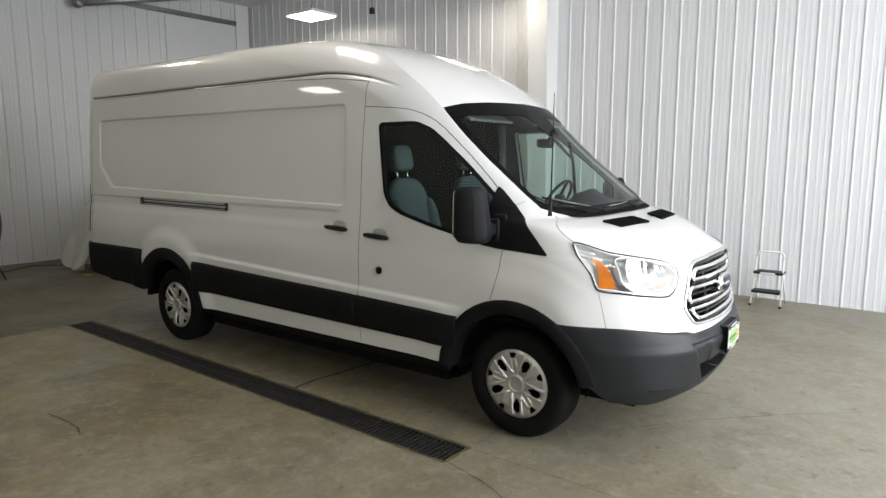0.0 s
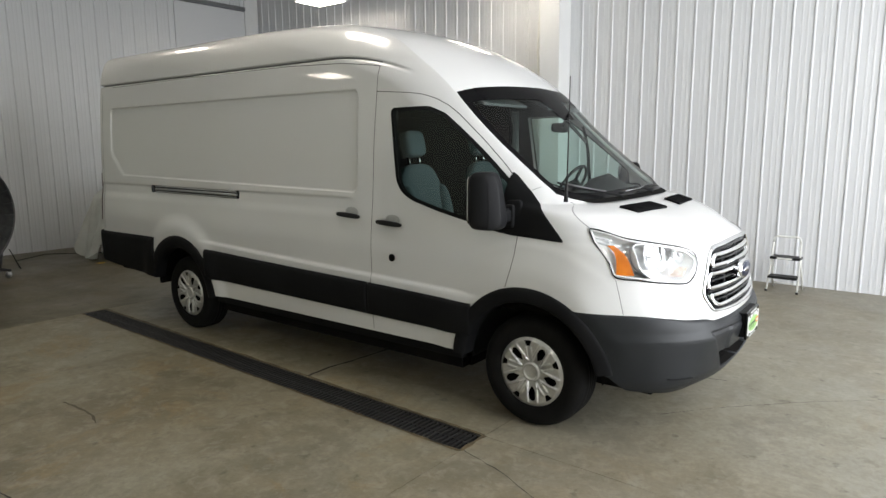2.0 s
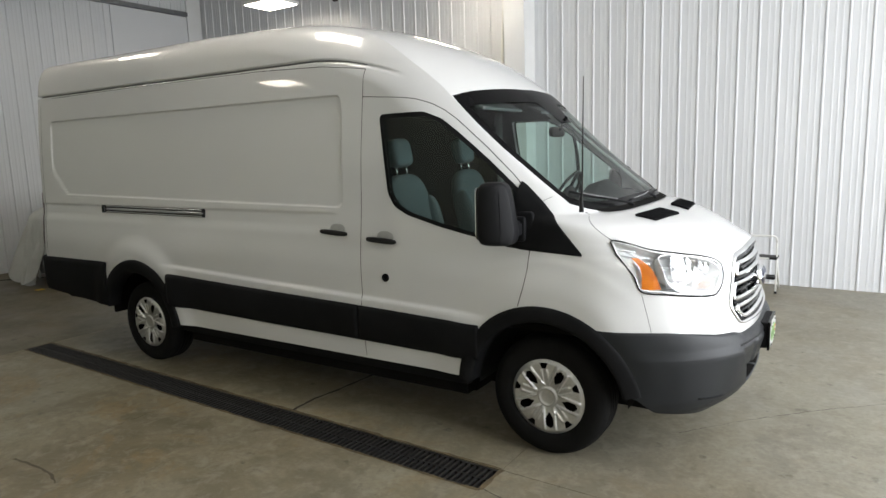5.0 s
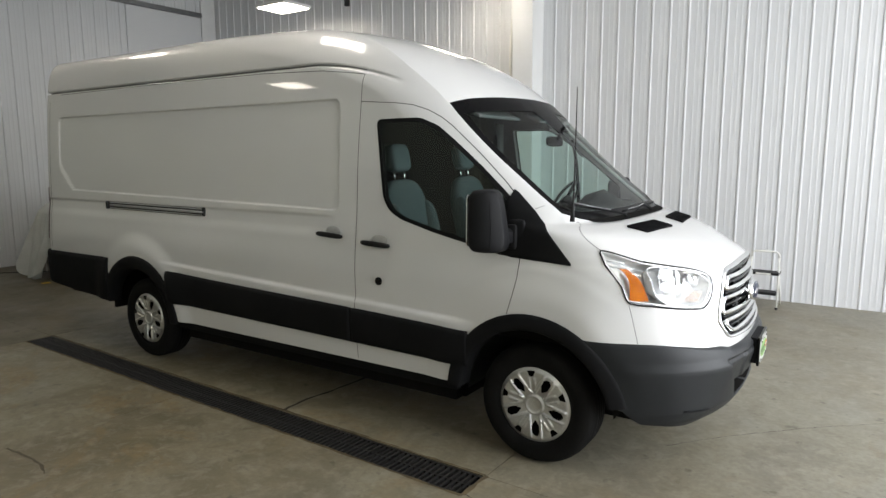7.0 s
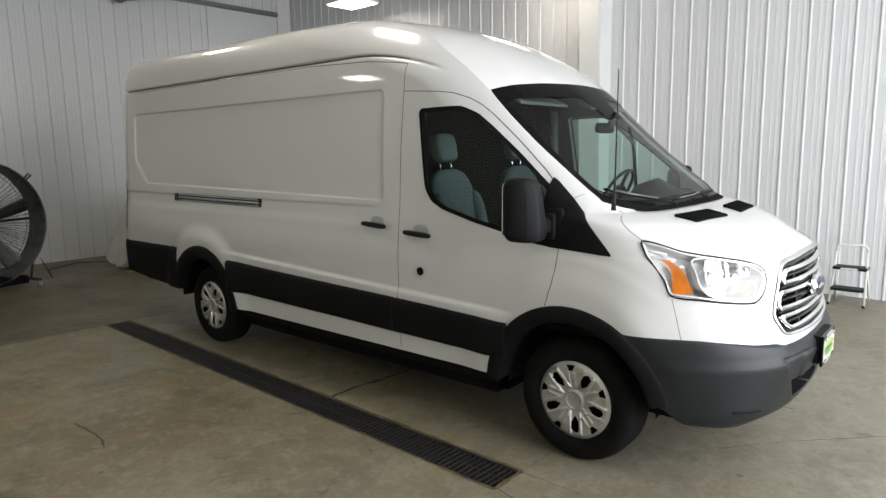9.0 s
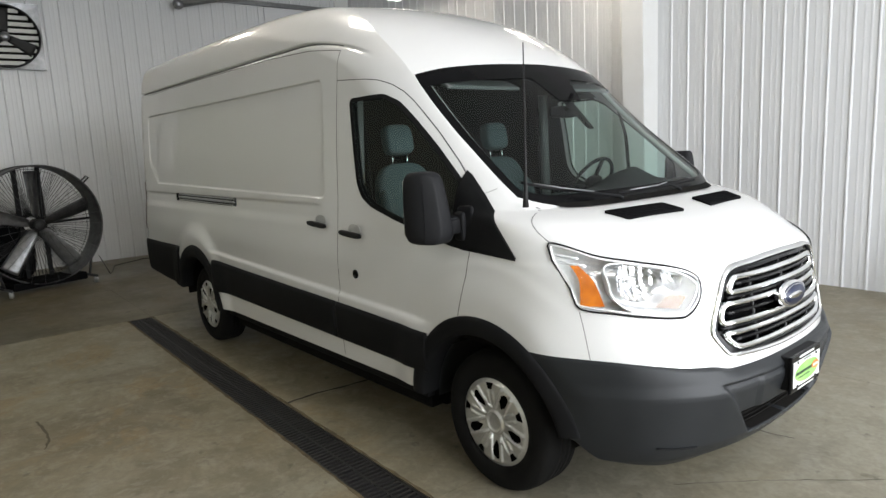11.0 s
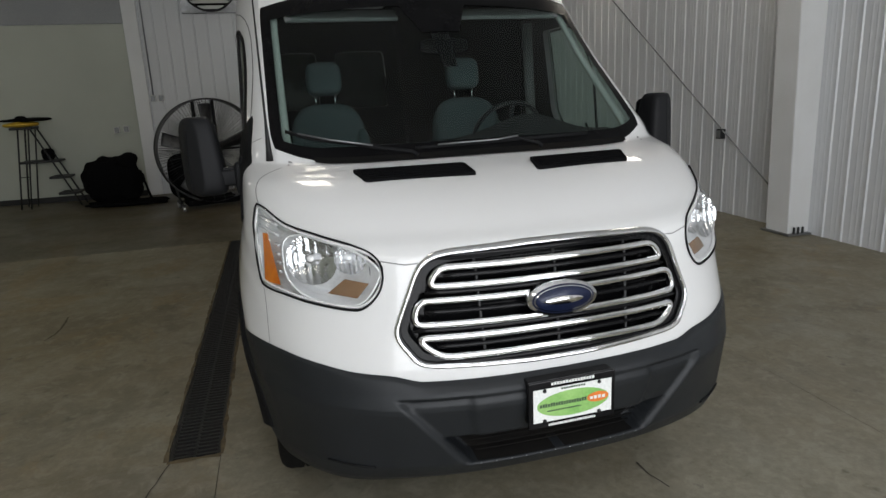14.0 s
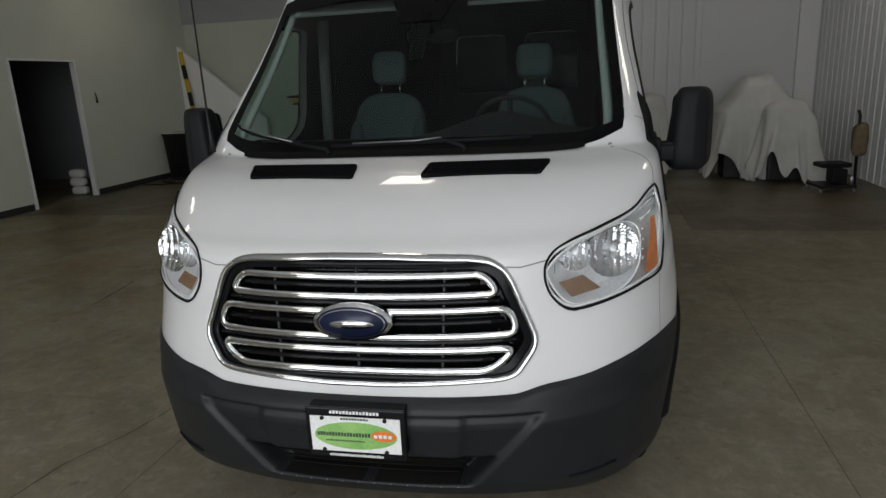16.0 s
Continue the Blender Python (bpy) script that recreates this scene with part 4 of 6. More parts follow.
MID_LOW, MID_HIGH = pchip((-3.4, 0.572), (-1.24, 0.541), (-0.3, 0.528)), pchip((-3.4, 0.842), (-2.86, 0.822), (-2.1, 0.80), (-1.25, 0.778), (-0.3, 0.745))
for far in SIDES:
    band(-3.30, -1.305, MID_LOW, MID_HIGH, far, "side_cladding")
    band(-1.295, -0.40, MID_LOW, MID_HIGH, far, "side_cladding")
    band(-4.19, -5.25, pchip((-5.4, 0.545), (-4.7, 0.49), (-4.1, 0.462)), pchip((-5.7, 0.862), (-4.2, 0.872)), far, "rear_cladding", 40, wrap=True)
    for cx, top, name in ((0.0, 0.545, "front_arch"), (-3.75, 0.565, "rear_arch")):
        bm = bmesh.new()
        prof = ((0.45, -0.09), (0.452, 0.006), (0.458, 0.016), (0.48, 0.022), (top - 0.03, 0.02), (top - 0.006, 0.012), (top, 0.0))
        a0, a1 = (10, 175) if cx == 0 else (4, 166)

        def arch(u, v):
            a = radians(a0 + (a1 - a0) * u)
            k = v * (len(prof) - 1)
            i = min(int(k), len(prof) - 2)
            r, o = (prof[i][q] + (prof[i + 1][q] - prof[i][q]) * (k - i) for q in (0, 1))
            x, z = cx + r * math.cos(a), ARCH_Z + r * math.sin(a)
            o *= 1 - 0.55 * float(smooth(60, 20, math.degrees(a))) if cx == 0 else 1
            return Vector((x, -far * (float(side_y(x, max(z, 0.36))) + o), z))
        patch(bm, arch, 48, 12)
        part(name, bm, TRIM, van, "matt black plastic wheel arch trim")
        # dark wheel housing
        bm = bmesh.new()
        round_to = math.pi * (1 if cx == 0 else 0.925)
        patch(bm, lambda u, v: Vector((cx + 0.455 * math.cos(round_to * u), -far * (0.93 - 0.42 * v), ARCH_Z + 0.455 * math.sin(round_to * u))), 24, 2)
        bm.faces.new([bm.verts.new((cx + 0.46 * math.cos(math.pi * k / 24), -far * 0.51, ARCH_Z + 0.46 * math.sin(math.pi * k / 24))) for k in range(25)])
        if cx < 0:
            box(bm, -4.245, -4.205, *sorted((-far * 0.975, -far * 0.5)), 0.4, 0.6)
        # rear part of the front housing is lighter: light it catches, put into colour
        for f in bm.faces:
            f.material_index = 1 if cx == 0 and len(f.verts) == 4 and f.calc_center_median().x < cx - 0.3 else 0
        part("wheel_housing", bm, [UNDER, BUMPER], van)
    part("sill_rail", box(bmesh.new(), -3.3, -0.52, *sorted((-far * 0.955, -far * 0.9)), 0.335, 0.43, bevel=0.012), TRIM, van)
bm = bmesh.new()
box(bm, -4.3, 0.6, -0.5, 0.5, 0.2, 0.5), box(bm, -3.2, -0.55, -0.8, 0.8, 0.24, 0.4), box(bm, -3.25, -0.56, -0.9, 0.9, 0.25, 0.5), box(bm, -5.12, -4.25, -0.9, 0.9, 0.45, 0.62), box(bm, -0.5, 0.35, -0.9, 0.9, 0.72, 0.76)
tube(bm, [(-3.75, -0.75, 0.355), (-3.75, 0.75, 0.355)], 0.06), tube(bm, [(0, -0.75, 0.33), (0, 0.75, 0.33)], 0.04)
part("underbody", bm, UNDER, van, "black underbody with axles")

# front bumper
SEAM_Z = pchip((0, 0.727), (0.44, 0.733), (0.52, 0.755), (0.62, 0.766), (0.72, 0.786), (0.84, 0.803), (0.97, 0.806), (1.1, 0.803))


@functools.lru_cache(None)
def bumper_line(z):
    """The body's outline at a level, from the nose to the front wheel arch, by its share of the way."""
    w, f, a, n = float(W_AT(z)), float(F_AT(z)), float(A_AT(z)), float(N_AT(z))
    end = math.sqrt(max(0.49**2 - (z - ARCH_Z) ** 2, 0.03))
    p = np.linspace(0, math.pi / 2, 300)
    x, y = f - a + a * np.cos(p) ** (2 / n), w * np.sin(p) ** (2 / n)
    y = y - smooth(f - a + 0.45, f - a + 0.1, x) * side_dent(x, z)
    xs = np.linspace(f - a, 0, 60)[1:]
    x, y = np.append(x, xs), np.append(y, side_y(xs, z))
    keep = x >= end
    x, y = x[keep], y[keep]
    s = np.append(0, np.cumsum(np.hypot(np.diff(x), np.diff(y))))
    return s / s[-1], x, y


def bumper_point(u, v):
    """u from the far arch (-1) round the nose to the near arch (1), v from the bottom up."""
    far, q = (1 if u > 0 else -1), abs(u)

    def base(zz):
        line = bumper_line(round(zz, 4))
        return float(np.interp(q, line[0], line[1])), float(np.interp(q, line[0], line[2]))
    x, y = base(0.6)
    top = float(SEAM_Z(abs(y)))
    low = 0.325 + 0.03 * float(smooth(0.6, 0.9, q)) + 0.09 * float(smooth(0.84, 1.0, q)) ** 2
    z = low + (top - low) * v
    x, y = base(z)
    out = float(np.interp(z, [0.32, 0.36, 0.42, 0.55, 0.635, 0.655, 0.70, top - 0.012, top], [-0.08, -0.032, -0.002, 0.03, 0.052, 0.053, 0.034, 0.018, 0.002]))
    edge = 0.565 - (0.67 - z) * 0.82
    inside = float(smooth(edge + 0.006, edge - 0.03, y) * smooth(0.408, 0.414, z) * smooth(0.688, 0.672, z))
    panel = float(smooth(0.345, 0.315, y + 0.25 * max(0.0, 0.6 - z)) * smooth(0.50, 0.53, z))
    intake = float(smooth(edge - 0.025, edge - 0.04, y) * smooth(0.410, 0.418, z) * smooth(0.528, 0.518, z))
    out -= 0.02 * inside - 0.011 * inside * panel + 0.095 * intake
    out *= 1 - 0.45 * float(smooth(0.38, 0.75, q)) - 0.4 * float(smooth(0.86, 0.97, q))
    nx, ny = max(0.0, (x - 0.25) / 0.75), (y / 1.0) ** 3
    k = math.hypot(nx, ny) or 1
    ny *= 0.35
    return Vector((x + out * nx / k, -far * (y + out * ny / k), z))


bm = bmesh.new()
us = np.linspace(-1, 1, 261)
g = [[bm.verts.new(bumper_point(float(u) or 1e-6, j / 80)) for j in range(81)] for u in us]
for a, b in zip(g, g[1:]):
    for j in range(80):
        f = bm.faces.new((a[j], b[j], b[j + 1], a[j + 1]))
        f.smooth = True
lip = [bm.verts.new((a[0].co.x - 0.05 - 0.08 * (1 - abs(u)), a[0].co.y * 0.86, a[0].co.z + 0.01)) for u, a in zip(us, g)]
for i in range(len(g) - 1):
    bm.faces.new((g[i][0], g[i + 1][0], lip[i + 1], lip[i]))
for f in bm.faces:
    c = f.calc_center_median()
    if c.x > 0.5 and 0.413 < c.z < 0.523 and abs(c.y) < 0.515 - (0.67 - c.z) * 0.82:
        f.material_index = 1
bumper = part("front_bumper", shade(bm, 42), [BUMPER, UNDER], van, "unpainted dark grey plastic front bumper")
for k in range(5):
    z = 0.435 + 0.02 * k
    wide = 0.3 + 0.016 * k
    part("intake_slat", tube(bmesh.new(), [(float(front_x(y, z)) - 0.055, y, z) for y in np.linspace(-wide, wide, 25)], 0.0035, 5), UNDER, bumper)
for k in range(12):
    y = -0.3 + 0.6 * k / 11
    part("clip", lathe(bmesh.new(), [(0.0028, 0.0), (0.002, 0.0015), (0, 0.002)], Matrix.Translation((float(front_x(y, 0.42)) + 0.004, y, 0.4165)), 8), GALV, bumper)
for far in SIDES:
    part("crease", tube(bmesh.new(), [bumper_point(far * q, 0.21) + Vector((0.002, -far * 0.003, 0)) for q in np.linspace(0.55, 0.7, 8)], 0.004, 5), TRIM, bumper)

# grille
grille = new("grille")
grille.parent = van
half = [p for p in GRILLE if p[0] < 0]
outline = rounded(half + [(-a, b) for a, b in half[::-1]], 0.03, 5)
bm = bmesh.new()
patch(bm, lambda u, v: on_front(-0.6 + 1.2 * u, 0.74 + 0.44 * v, -0.07), 24, 10)
part("backing", bm, GLOSS_BLACK, grille)
part("surround", bead(bmesh.new(), outline, 0.017, 0.011, on_front), CHROME, grille, "chrome grille surround")
part("surround_gap", bead(bmesh.new(), [(a * 0.983, 0.962 + (b - 0.962) * 0.968) for a, b in outline], 0.008, 0.003, lambda a, b, o: on_front(a, b, o - 0.002)), DARK_STEEL, grille)
inner = [(a * 0.962, 0.962 + (b - 0.962) * 0.93) for a, b in outline]
part("inner_frame", ribbon(bmesh.new(), inner, 0.035, lambda a, b, o: on_front(a, b, o - 0.012), 0.006, closed=True), GLOSS_BLACK, grille)
for loop in ([(0.395, 1.10), (0.436, 1.04)], [(0.470, 0.993), (0.492, 0.915)], [(0.488, 0.872), (0.415, 0.808)]):
    (ya, za), (yb, zb) = loop
    line = rounded([(-ya, za), (ya, za), (yb, zb), (-yb, zb)], 0.48 * math.hypot(ya - yb, za - zb), 8)
    part("chrome_bar", bead(bmesh.new(), line, 0.025, 0.016, lambda a, b, o: on_front(a, b, o - 0.012)), BRIGHT, grille, "bright chrome loop")
for z, wide in ((1.135, 0.37), (1.071, 0.38), (1.018, 0.44), (0.954, 0.45), (0.895, 0.49), (0.84, 0.42), (0.785, 0.42)):
    part("slat", tube(bmesh.new(), [on_front(y, z, -0.022) for y in np.linspace(-wide, wide, 21)], 0.009, 6, flat=2.2), GLOSS_BLACK, grille)
for y in (-0.27, 0.0, 0.27):
    part("strut", tube(bmesh.new(), [on_front(y * (1 - 0.15 * (0.96 - z)), z, -0.016) for z in np.linspace(0.78, 1.14, 9)], 0.005, 6), DARK_STEEL, grille)


def oval(rx, rz, x0, x1, mat, name, parent, lab="", cy=0.0, cz=0.972, n=36):
    bm = bmesh.new()
    slab(bm, [(rx * math.cos(2 * math.pi * k / n) + cy, rz * math.sin(2 * math.pi * k / n) + cz) for k in range(n)], x0, x1, lambda a, b, d: (d - 0.35 * (b - 0.972) * 0.2, a, b))
    return part(name, shade(bm), mat, parent, lab)


badge = oval(0.124, 0.058, 0.96, 0.993, CHROME, "badge", grille, "oval blue badge with a chrome rim")
oval(0.112, 0.049, 0.9935, 0.996, BADGE_BLUE, "badge_face", badge)
oval(0.106, 0.0435, 0.9965, 0.9975, CHROME, "badge_ring", badge)
oval(0.102, 0.041, 0.998, 0.999, BADGE_BLUE, "badge_field", badge)
oval(0.07, 0.0135, 0.9995, 1.001, CHROME, "badge_mark", badge, "plain silver mark", cz=0.968)

# headlamps
HI = pchip((0.57, 1.10), (0.58, 1.13), (0.61, 1.157), (0.75, 1.1975), (0.85, 1.225), (0.935, 1.278), (0.955, 1.20))
LO = pchip((0.57, 1.085), (0.58, 1.045), (0.6, 1.01), (0.63, 0.98), (0.66, 0.967), (0.797, 0.981), (0.88, 0.998), (0.945, 1.016), (0.955, 1.12))


def lamp_point(u, v, out, y0=0.572, y1=0.953):
    y = y0 + (y1 - y0) * (3 * u * u - 2 * u**3)
    z = float(LO(y) + (HI(y) - LO(y)) * v)
    side = float(smooth(0.84, 0.93, y))
    return Vector((float(front_x(y, z)) + out * (1 - 0.5 * side), y + (0.007 * side if out > 0 else 0.0), z))


TO_FRONT = pose(0, 0, 0, 0, 90, 0)
for far in SIDES:
    lampo = new("headlight")
    lampo.parent = van
    lampo["label"] = "clear-lens headlight with an amber side marker"
    flip = Matrix.Diagonal((1, -far, 1, 1))

    def put(bm):
        bmesh.ops.transform(bm, matrix=flip, verts=bm.verts[:])
        return bm
    bm = bmesh.new()
    patch(bm, lambda u, v: lamp_point(u, v, 0.003), 30, 12)
    lens = part("lens", put(bm), CLEAR, lampo, "clear plastic lens")
    lens.visible_shadow = False
    bm = bmesh.new()
    patch(bm, lambda u, v: lamp_point(u, v, -0.012 - 0.1 * min(1.0, 6 * v, 6 * (1 - v), 8 * u, 8 * (1 - u))), 30, 18)
    part("housing", put(bm), LAMP_GREY, lampo)
    rim = [lamp_point(u, 1, 0.004) for u in np.linspace(0, 1, 30)] + [lamp_point(u, 0, 0.004) for u in np.linspace(1, 0, 30)]
    part("rim", put(tube(bmesh.new(), rim, 0.0038, 6, closed=True)), TRIM, lampo)
    edge = [lamp_point(u, 0.955, -0.002) for u in np.linspace(0.02, 0.98, 30)] + [lamp_point(u, 0.045, -0.002) for u in np.linspace(0.98, 0.02, 30)]
    part("bezel", put(tube(bmesh.new(), edge, 0.0055, 6, closed=True)), CHAMBER, lampo, "pale bezel inside the lens edge")
    for cy, cz, r in ((0.782, 1.118, 0.082), (0.662, 1.128, 0.05)):
        cx = float(front_x(cy, cz))

        def bowl(u, v):
            """A dish with upright flutes, tilted to lie behind the lens."""
            a, k = 2 * math.pi * u, 1 - 0.995 * v
            dy, dz = r * k * math.cos(a), r * k * math.sin(a)
            if float(HI(cy + dy)) - 0.016 < cz + dz:
                dz = float(HI(cy + dy)) - 0.016 - cz
            flute = 0.0045 * abs(math.sin(math.pi * (dy / (0.3 * r)))) * (1 if k > 0.3 else 0)
            lie = float(front_x(cy + dy, cz + dz)) - cx
            return Vector((cx - 0.022 - 0.045 * (1 - k * k) + 0.55 * lie + flute, cy + dy, cz + dz))
        bm = bmesh.new()
        patch(bm, bowl, 60, 9)
        for fc in bm.faces:
            fc.smooth = False
        part("reflector", put(bm), REFLECTOR, lampo, "bright fluted reflector bowl")
        bm = bmesh.new()
        lathe(bm, [(0.011, 0.0), (0.012, 0.012), (0.008, 0.026), (0, 0.03)], Matrix.Translation((cx - 0.068, cy, cz)) @ TO_FRONT, 12)
        part("bulb", put(bm), CHAMBER, lampo)
    bm = bmesh.new()
    patch(bm, lambda u, v: lamp_point(0, 0, 0) * 0 + Vector((float(front_x(y := 0.889 + 0.051 * u + (0.024 - 0.034 * u) * v, z := 1.024 + 0.163 * v)) - 0.004, y, z)), 8, 10)
    part("side_marker", put(bm), AMBER, lampo, "bright amber side marker")
    # bright inner chamber with a rounded rim, and ribs beside it
    def chamber(ang, r, out):
        c, s = math.cos(ang), math.sin(ang)
        y, z = 0.724 + 0.147 * r * math.copysign(abs(c) ** 0.6, c), 0.0
        lo, hi = float(LO(y)) + 0.012, float(HI(y)) - 0.014
        z = (lo + hi) / 2 + (hi - lo) / 2 * r * math.copysign(abs(s) ** 0.7, s)
        return Vector((float(front_x(y, z)) + out, y, z))
    bm = bmesh.new()
    patch(bm, lambda u, v: chamber(2 * math.pi * u, 1 - 0.97 * v, -0.012 - 0.08 * min(1.0, 5 * v)), 48, 10)
    part("chamber", put(shade(bm, 40)), CHAMBER, lampo, "silvered lamp chamber")
    part("chamber_rim", put(tube(bmesh.new(), [chamber(2 * math.pi * k / 48, 1.0, -0.008) for k in range(48)], 0.0045, 6, closed=True)), CHAMBER, lampo)
    bm = bmesh.new()
    corners = [Vector(c) for c in ((0.612, 1.05), (0.652, 1.0), (0.685, 1.064), (0.742, 1.013))]

    def lens_point(u, v):
        c = corners[0].lerp(corners[1], u).lerp(corners[2].lerp(corners[3], u), v)
        return Vector((float(front_x(c.x, c.y)) - 0.022, c.x, c.y))
    patch(bm, lens_point, 8, 6)
    part("turn_lens", put(bm), AMBER_DULL, lampo, "dull amber turn signal")
    for k in range(6):
        z = 1.05 + 0.03 * k
        y1 = 0.938 - 0.12 * max(0.0, 1.08 - z)
        line = [(y, zz) for y in np.linspace(0.878, y1, 6) if float(LO(y)) + 0.01 < (zz := z + 0.35 * (y - 0.85)) < float(HI(y)) - 0.012 and abs(y - 0.925) > 0.03 - 0.02 * (zz > 1.19)]
        if len(line) > 1:
            part("rib", put(tube(bmesh.new(), [Vector((float(front_x(y, z2)) - 0.05, y, z2)) for y, z2 in line], 0.006, 5)), CHAMBER, lampo)

# bonnet vents, aerial, wipers
for far in SIDES:
    shape = rounded([(0.412, 0.14), (0.377, 0.578), (0.49, 0.545), (0.528, 0.125)], 0.016)
    bm = bmesh.new()
    lows, highs = [[bm.verts.new((x, -far * y, hood_z(x, y) + h)) for x, y in shape] for h in (-0.02, 0.011)]
    inner = [((x - 0.452) * 0.86 + 0.452, (y - 0.347) * 0.96 + 0.347) for x, y in shape]
    rim, well = [[bm.verts.new((x, -far * y, hood_z(x, y) + h)) for x, y in inner] for h in (0.011, 0.0055)]
    for p, q in ((lows, highs), (highs, rim), (rim, well)):
        for k in range(len(p)):
            bm.faces.new((p[k], p[(k + 1) % len(p)], q[(k + 1) % len(p)], q[k]))
    bm.faces.new(well)
    vent = part("hood_vent", bm, BLACK_CLOTH, van, "black plastic hood vent")
    for k in range(5):
        x = 0.415 + 0.02 * k
        part("slat", tube(bmesh.new(), [(x - 0.04 * t + 0.012, -far * y, hood_z(x - 0.04 * t + 0.012, y) + 0.0075) for t, y in ((j / 11, 0.15 + 0.4 * j / 11) for j in range(12))], 0.003, 5), BLACK_CLOTH, vent)
base = Vector((0.17, -0.872, 1.415))
aerial = part("antenna", tube(bmesh.new(), [base, base + Vector((0, 0, 0.05)), base + Vector((0.005, 0, 0.16)), base + Vector((0.01, 0.0, 0.72))], [0.015, 0.011, 0.005, 0.0025]), BLACK_PLASTIC, van, "thin black whip antenna")
for s0, s1, t0, t1, p in ((-0.93, -0.52, 0.115, 0.05, -0.38), (-0.36, 0.6, 0.03, 0.045, 0.3)):
    wiper = part("wiper", tube(bmesh.new(), [ws_point(s0 + (s1 - s0) * k / 10, t0 + (t1 - t0) * k / 10, 0.022) for k in range(11)], 0.0075, 6, flat=0.6), TRIM, van, "black wiper blade")
    sa = s0 + (s1 - s0) * 0.45
    part("arm", tube(bmesh.new(), [ws_point(sa, t0 + (t1 - t0) * 0.45, 0.026), ws_point((sa + p) / 2, 0.045, 0.026), ws_point(p, 0.015, 0.02), ws_point(p + 0.015, 0.005, 0.01)], [0.005, 0.007, 0.009, 0.01], 6), TRIM, wiper)
    part("spring", tube(bmesh.new(), [ws_point(s0 + (s1 - s0) * 0.12, t0 + (t1 - t0) * 0.12, 0.032), ws_point(sa, t0 + (t1 - t0) * 0.45, 0.032), ws_point((sa + p) / 2, 0.045, 0.036)], 0.0035, 5), GALV, wiper)
bm = bmesh.new()
patch(bm, lambda u, v: Vector((float(front_x(y := -0.70 + 1.4 * u, z := float(WS_LOW(abs(y))) - 0.004 + 0.02 * v)) + 0.004, y, z + 0.004)), 40, 3)
part("cowl", bm, UNDER, van, "black plastic cowl below the windscreen")

# mirrors
for far in SIDES:
    mirror = new("wing_mirror")
    mirror.parent = van
    mirror["label"] = "large black plastic door mirror on a double arm"
    bm = bmesh.new()

    def shell(u, v, out=0.0):
        a, b = 2 * math.pi * u, math.pi * (v - 0.5) * 0.999
        ca, sa, cb, sb = (math.copysign(abs(t) ** 0.4, t) for t in (math.cos(a), math.sin(a), math.cos(b), math.sin(b)))
        lead, inner, rest = 1 - 0.2 * sb, 1 - 0.24 * sb, 1 - 0.06 * sb
        x = -0.215 + (0.1 * lead * ca if ca > 0 else 0.08 * rest * ca) * cb
        sweep = 1 - 0.85 * max(0.0, ca * cb) ** 1.5
        y = 1.143 + (0.094 * rest * sa * sweep if sa > 0 else 0.078 * inner * sa) * cb + 0.006 * sb
        return Vector((x + out * ca, -far * (y + out * sa), 1.422 + 0.172 * sb))
    g = patch(bm, shell, 40, 24, closed=True)
    for end in (0, -1):
        f = bm.faces.new([r[end] for r in g])
        f.smooth = True
    part("housing", bm, MIRROR_BLACK, mirror, "matt black mirror housing")
    bm = bmesh.new()
    lump(bm, (-0.165, -far * 1.04, 1.328), (0.05, 0.08, 0.036), 7), lump(bm, (-0.165, -far * 1.04, 1.364), (0.038, 0.075, 0.01), 5)
    lump(bm, (-0.135, -far * 0.995, 1.325), (0.035, 0.026, 0.07), 5), lump(bm, (-0.115, -far * 0.968, 1.34), (0.06, 0.03, 0.085), 5)
    part("arm", bm, MIRROR_BLACK, mirror)
    bm = bmesh.new()
    slab(bm, rounded([(1.07, 1.28), (1.215, 1.28), (1.21, 1.565), (1.085, 1.565)], 0.03), -0.303, -0.298, lambda a, b, d: (d, -far * a, b))
    part("mirror_glass", bm, CHROME, mirror, "mirror glass")
    part("mirror_seam", tube(bmesh.new(), [shell(0.2 + 0.02 * math.sin(5 * v), v, 0.0005) for v in np.linspace(0.12, 0.62, 16)], 0.0022, 5), TRIM, mirror)

# tail lamps round the rear corners
for far in SIDES:
    bm = bmesh.new()
    patch(bm, lambda u, v: Vector((REAR + ROUND - (ROUND + 0.006) * math.sin(q := 0.15 + 1.4 * u), -far * (float(side_y(REAR + ROUND, z := 0.98 + 0.5 * v)) - ROUND + (ROUND + 0.006) * math.cos(q)), z)), 8, 10)
    part("tail_light", bm, RED, van, "dark red tail light")

# handles, lock, sliding door rail
for far in SIDES:
    for cx, cz in ((-1.485, 1.252), (-1.09, 1.218)):
        y = float(side_y(cx, cz))
        bm = bmesh.new()
        lump(bm, (cx + 0.02, -far * (y + 0.012), cz + 0.024), (0.065, 0.004, 0.036), 2.2)
        cup = part("handle_cup", bm, CUP_SHADE, van)
        bm = bmesh.new()
        lump(bm, (cx, -far * (y + 0.034), cz), (0.118, 0.014, 0.0175), 3.5, Matrix.Translation((cx, 0, cz)) @ pose(0, 0, 0, 0, 3, 0) @ Matrix.Translation((-cx, 0, -cz)))
        part("door_handle", bm, BLACK_PLASTIC, van, "black door handle")
    bm = bmesh.new()
    lathe(bm, [(0.027, 0.0), (0.027, 0.006), (0.02, 0.009), (0.018, 0.004), (0, 0.004)], Matrix.Translation(on_side(-1.075, 0.978, 0.002, far)) @ pose(0, 0, 0, 90 * far, 0, 0), 20)
    part("door_lock", bm, GLOSS_BLACK, van)
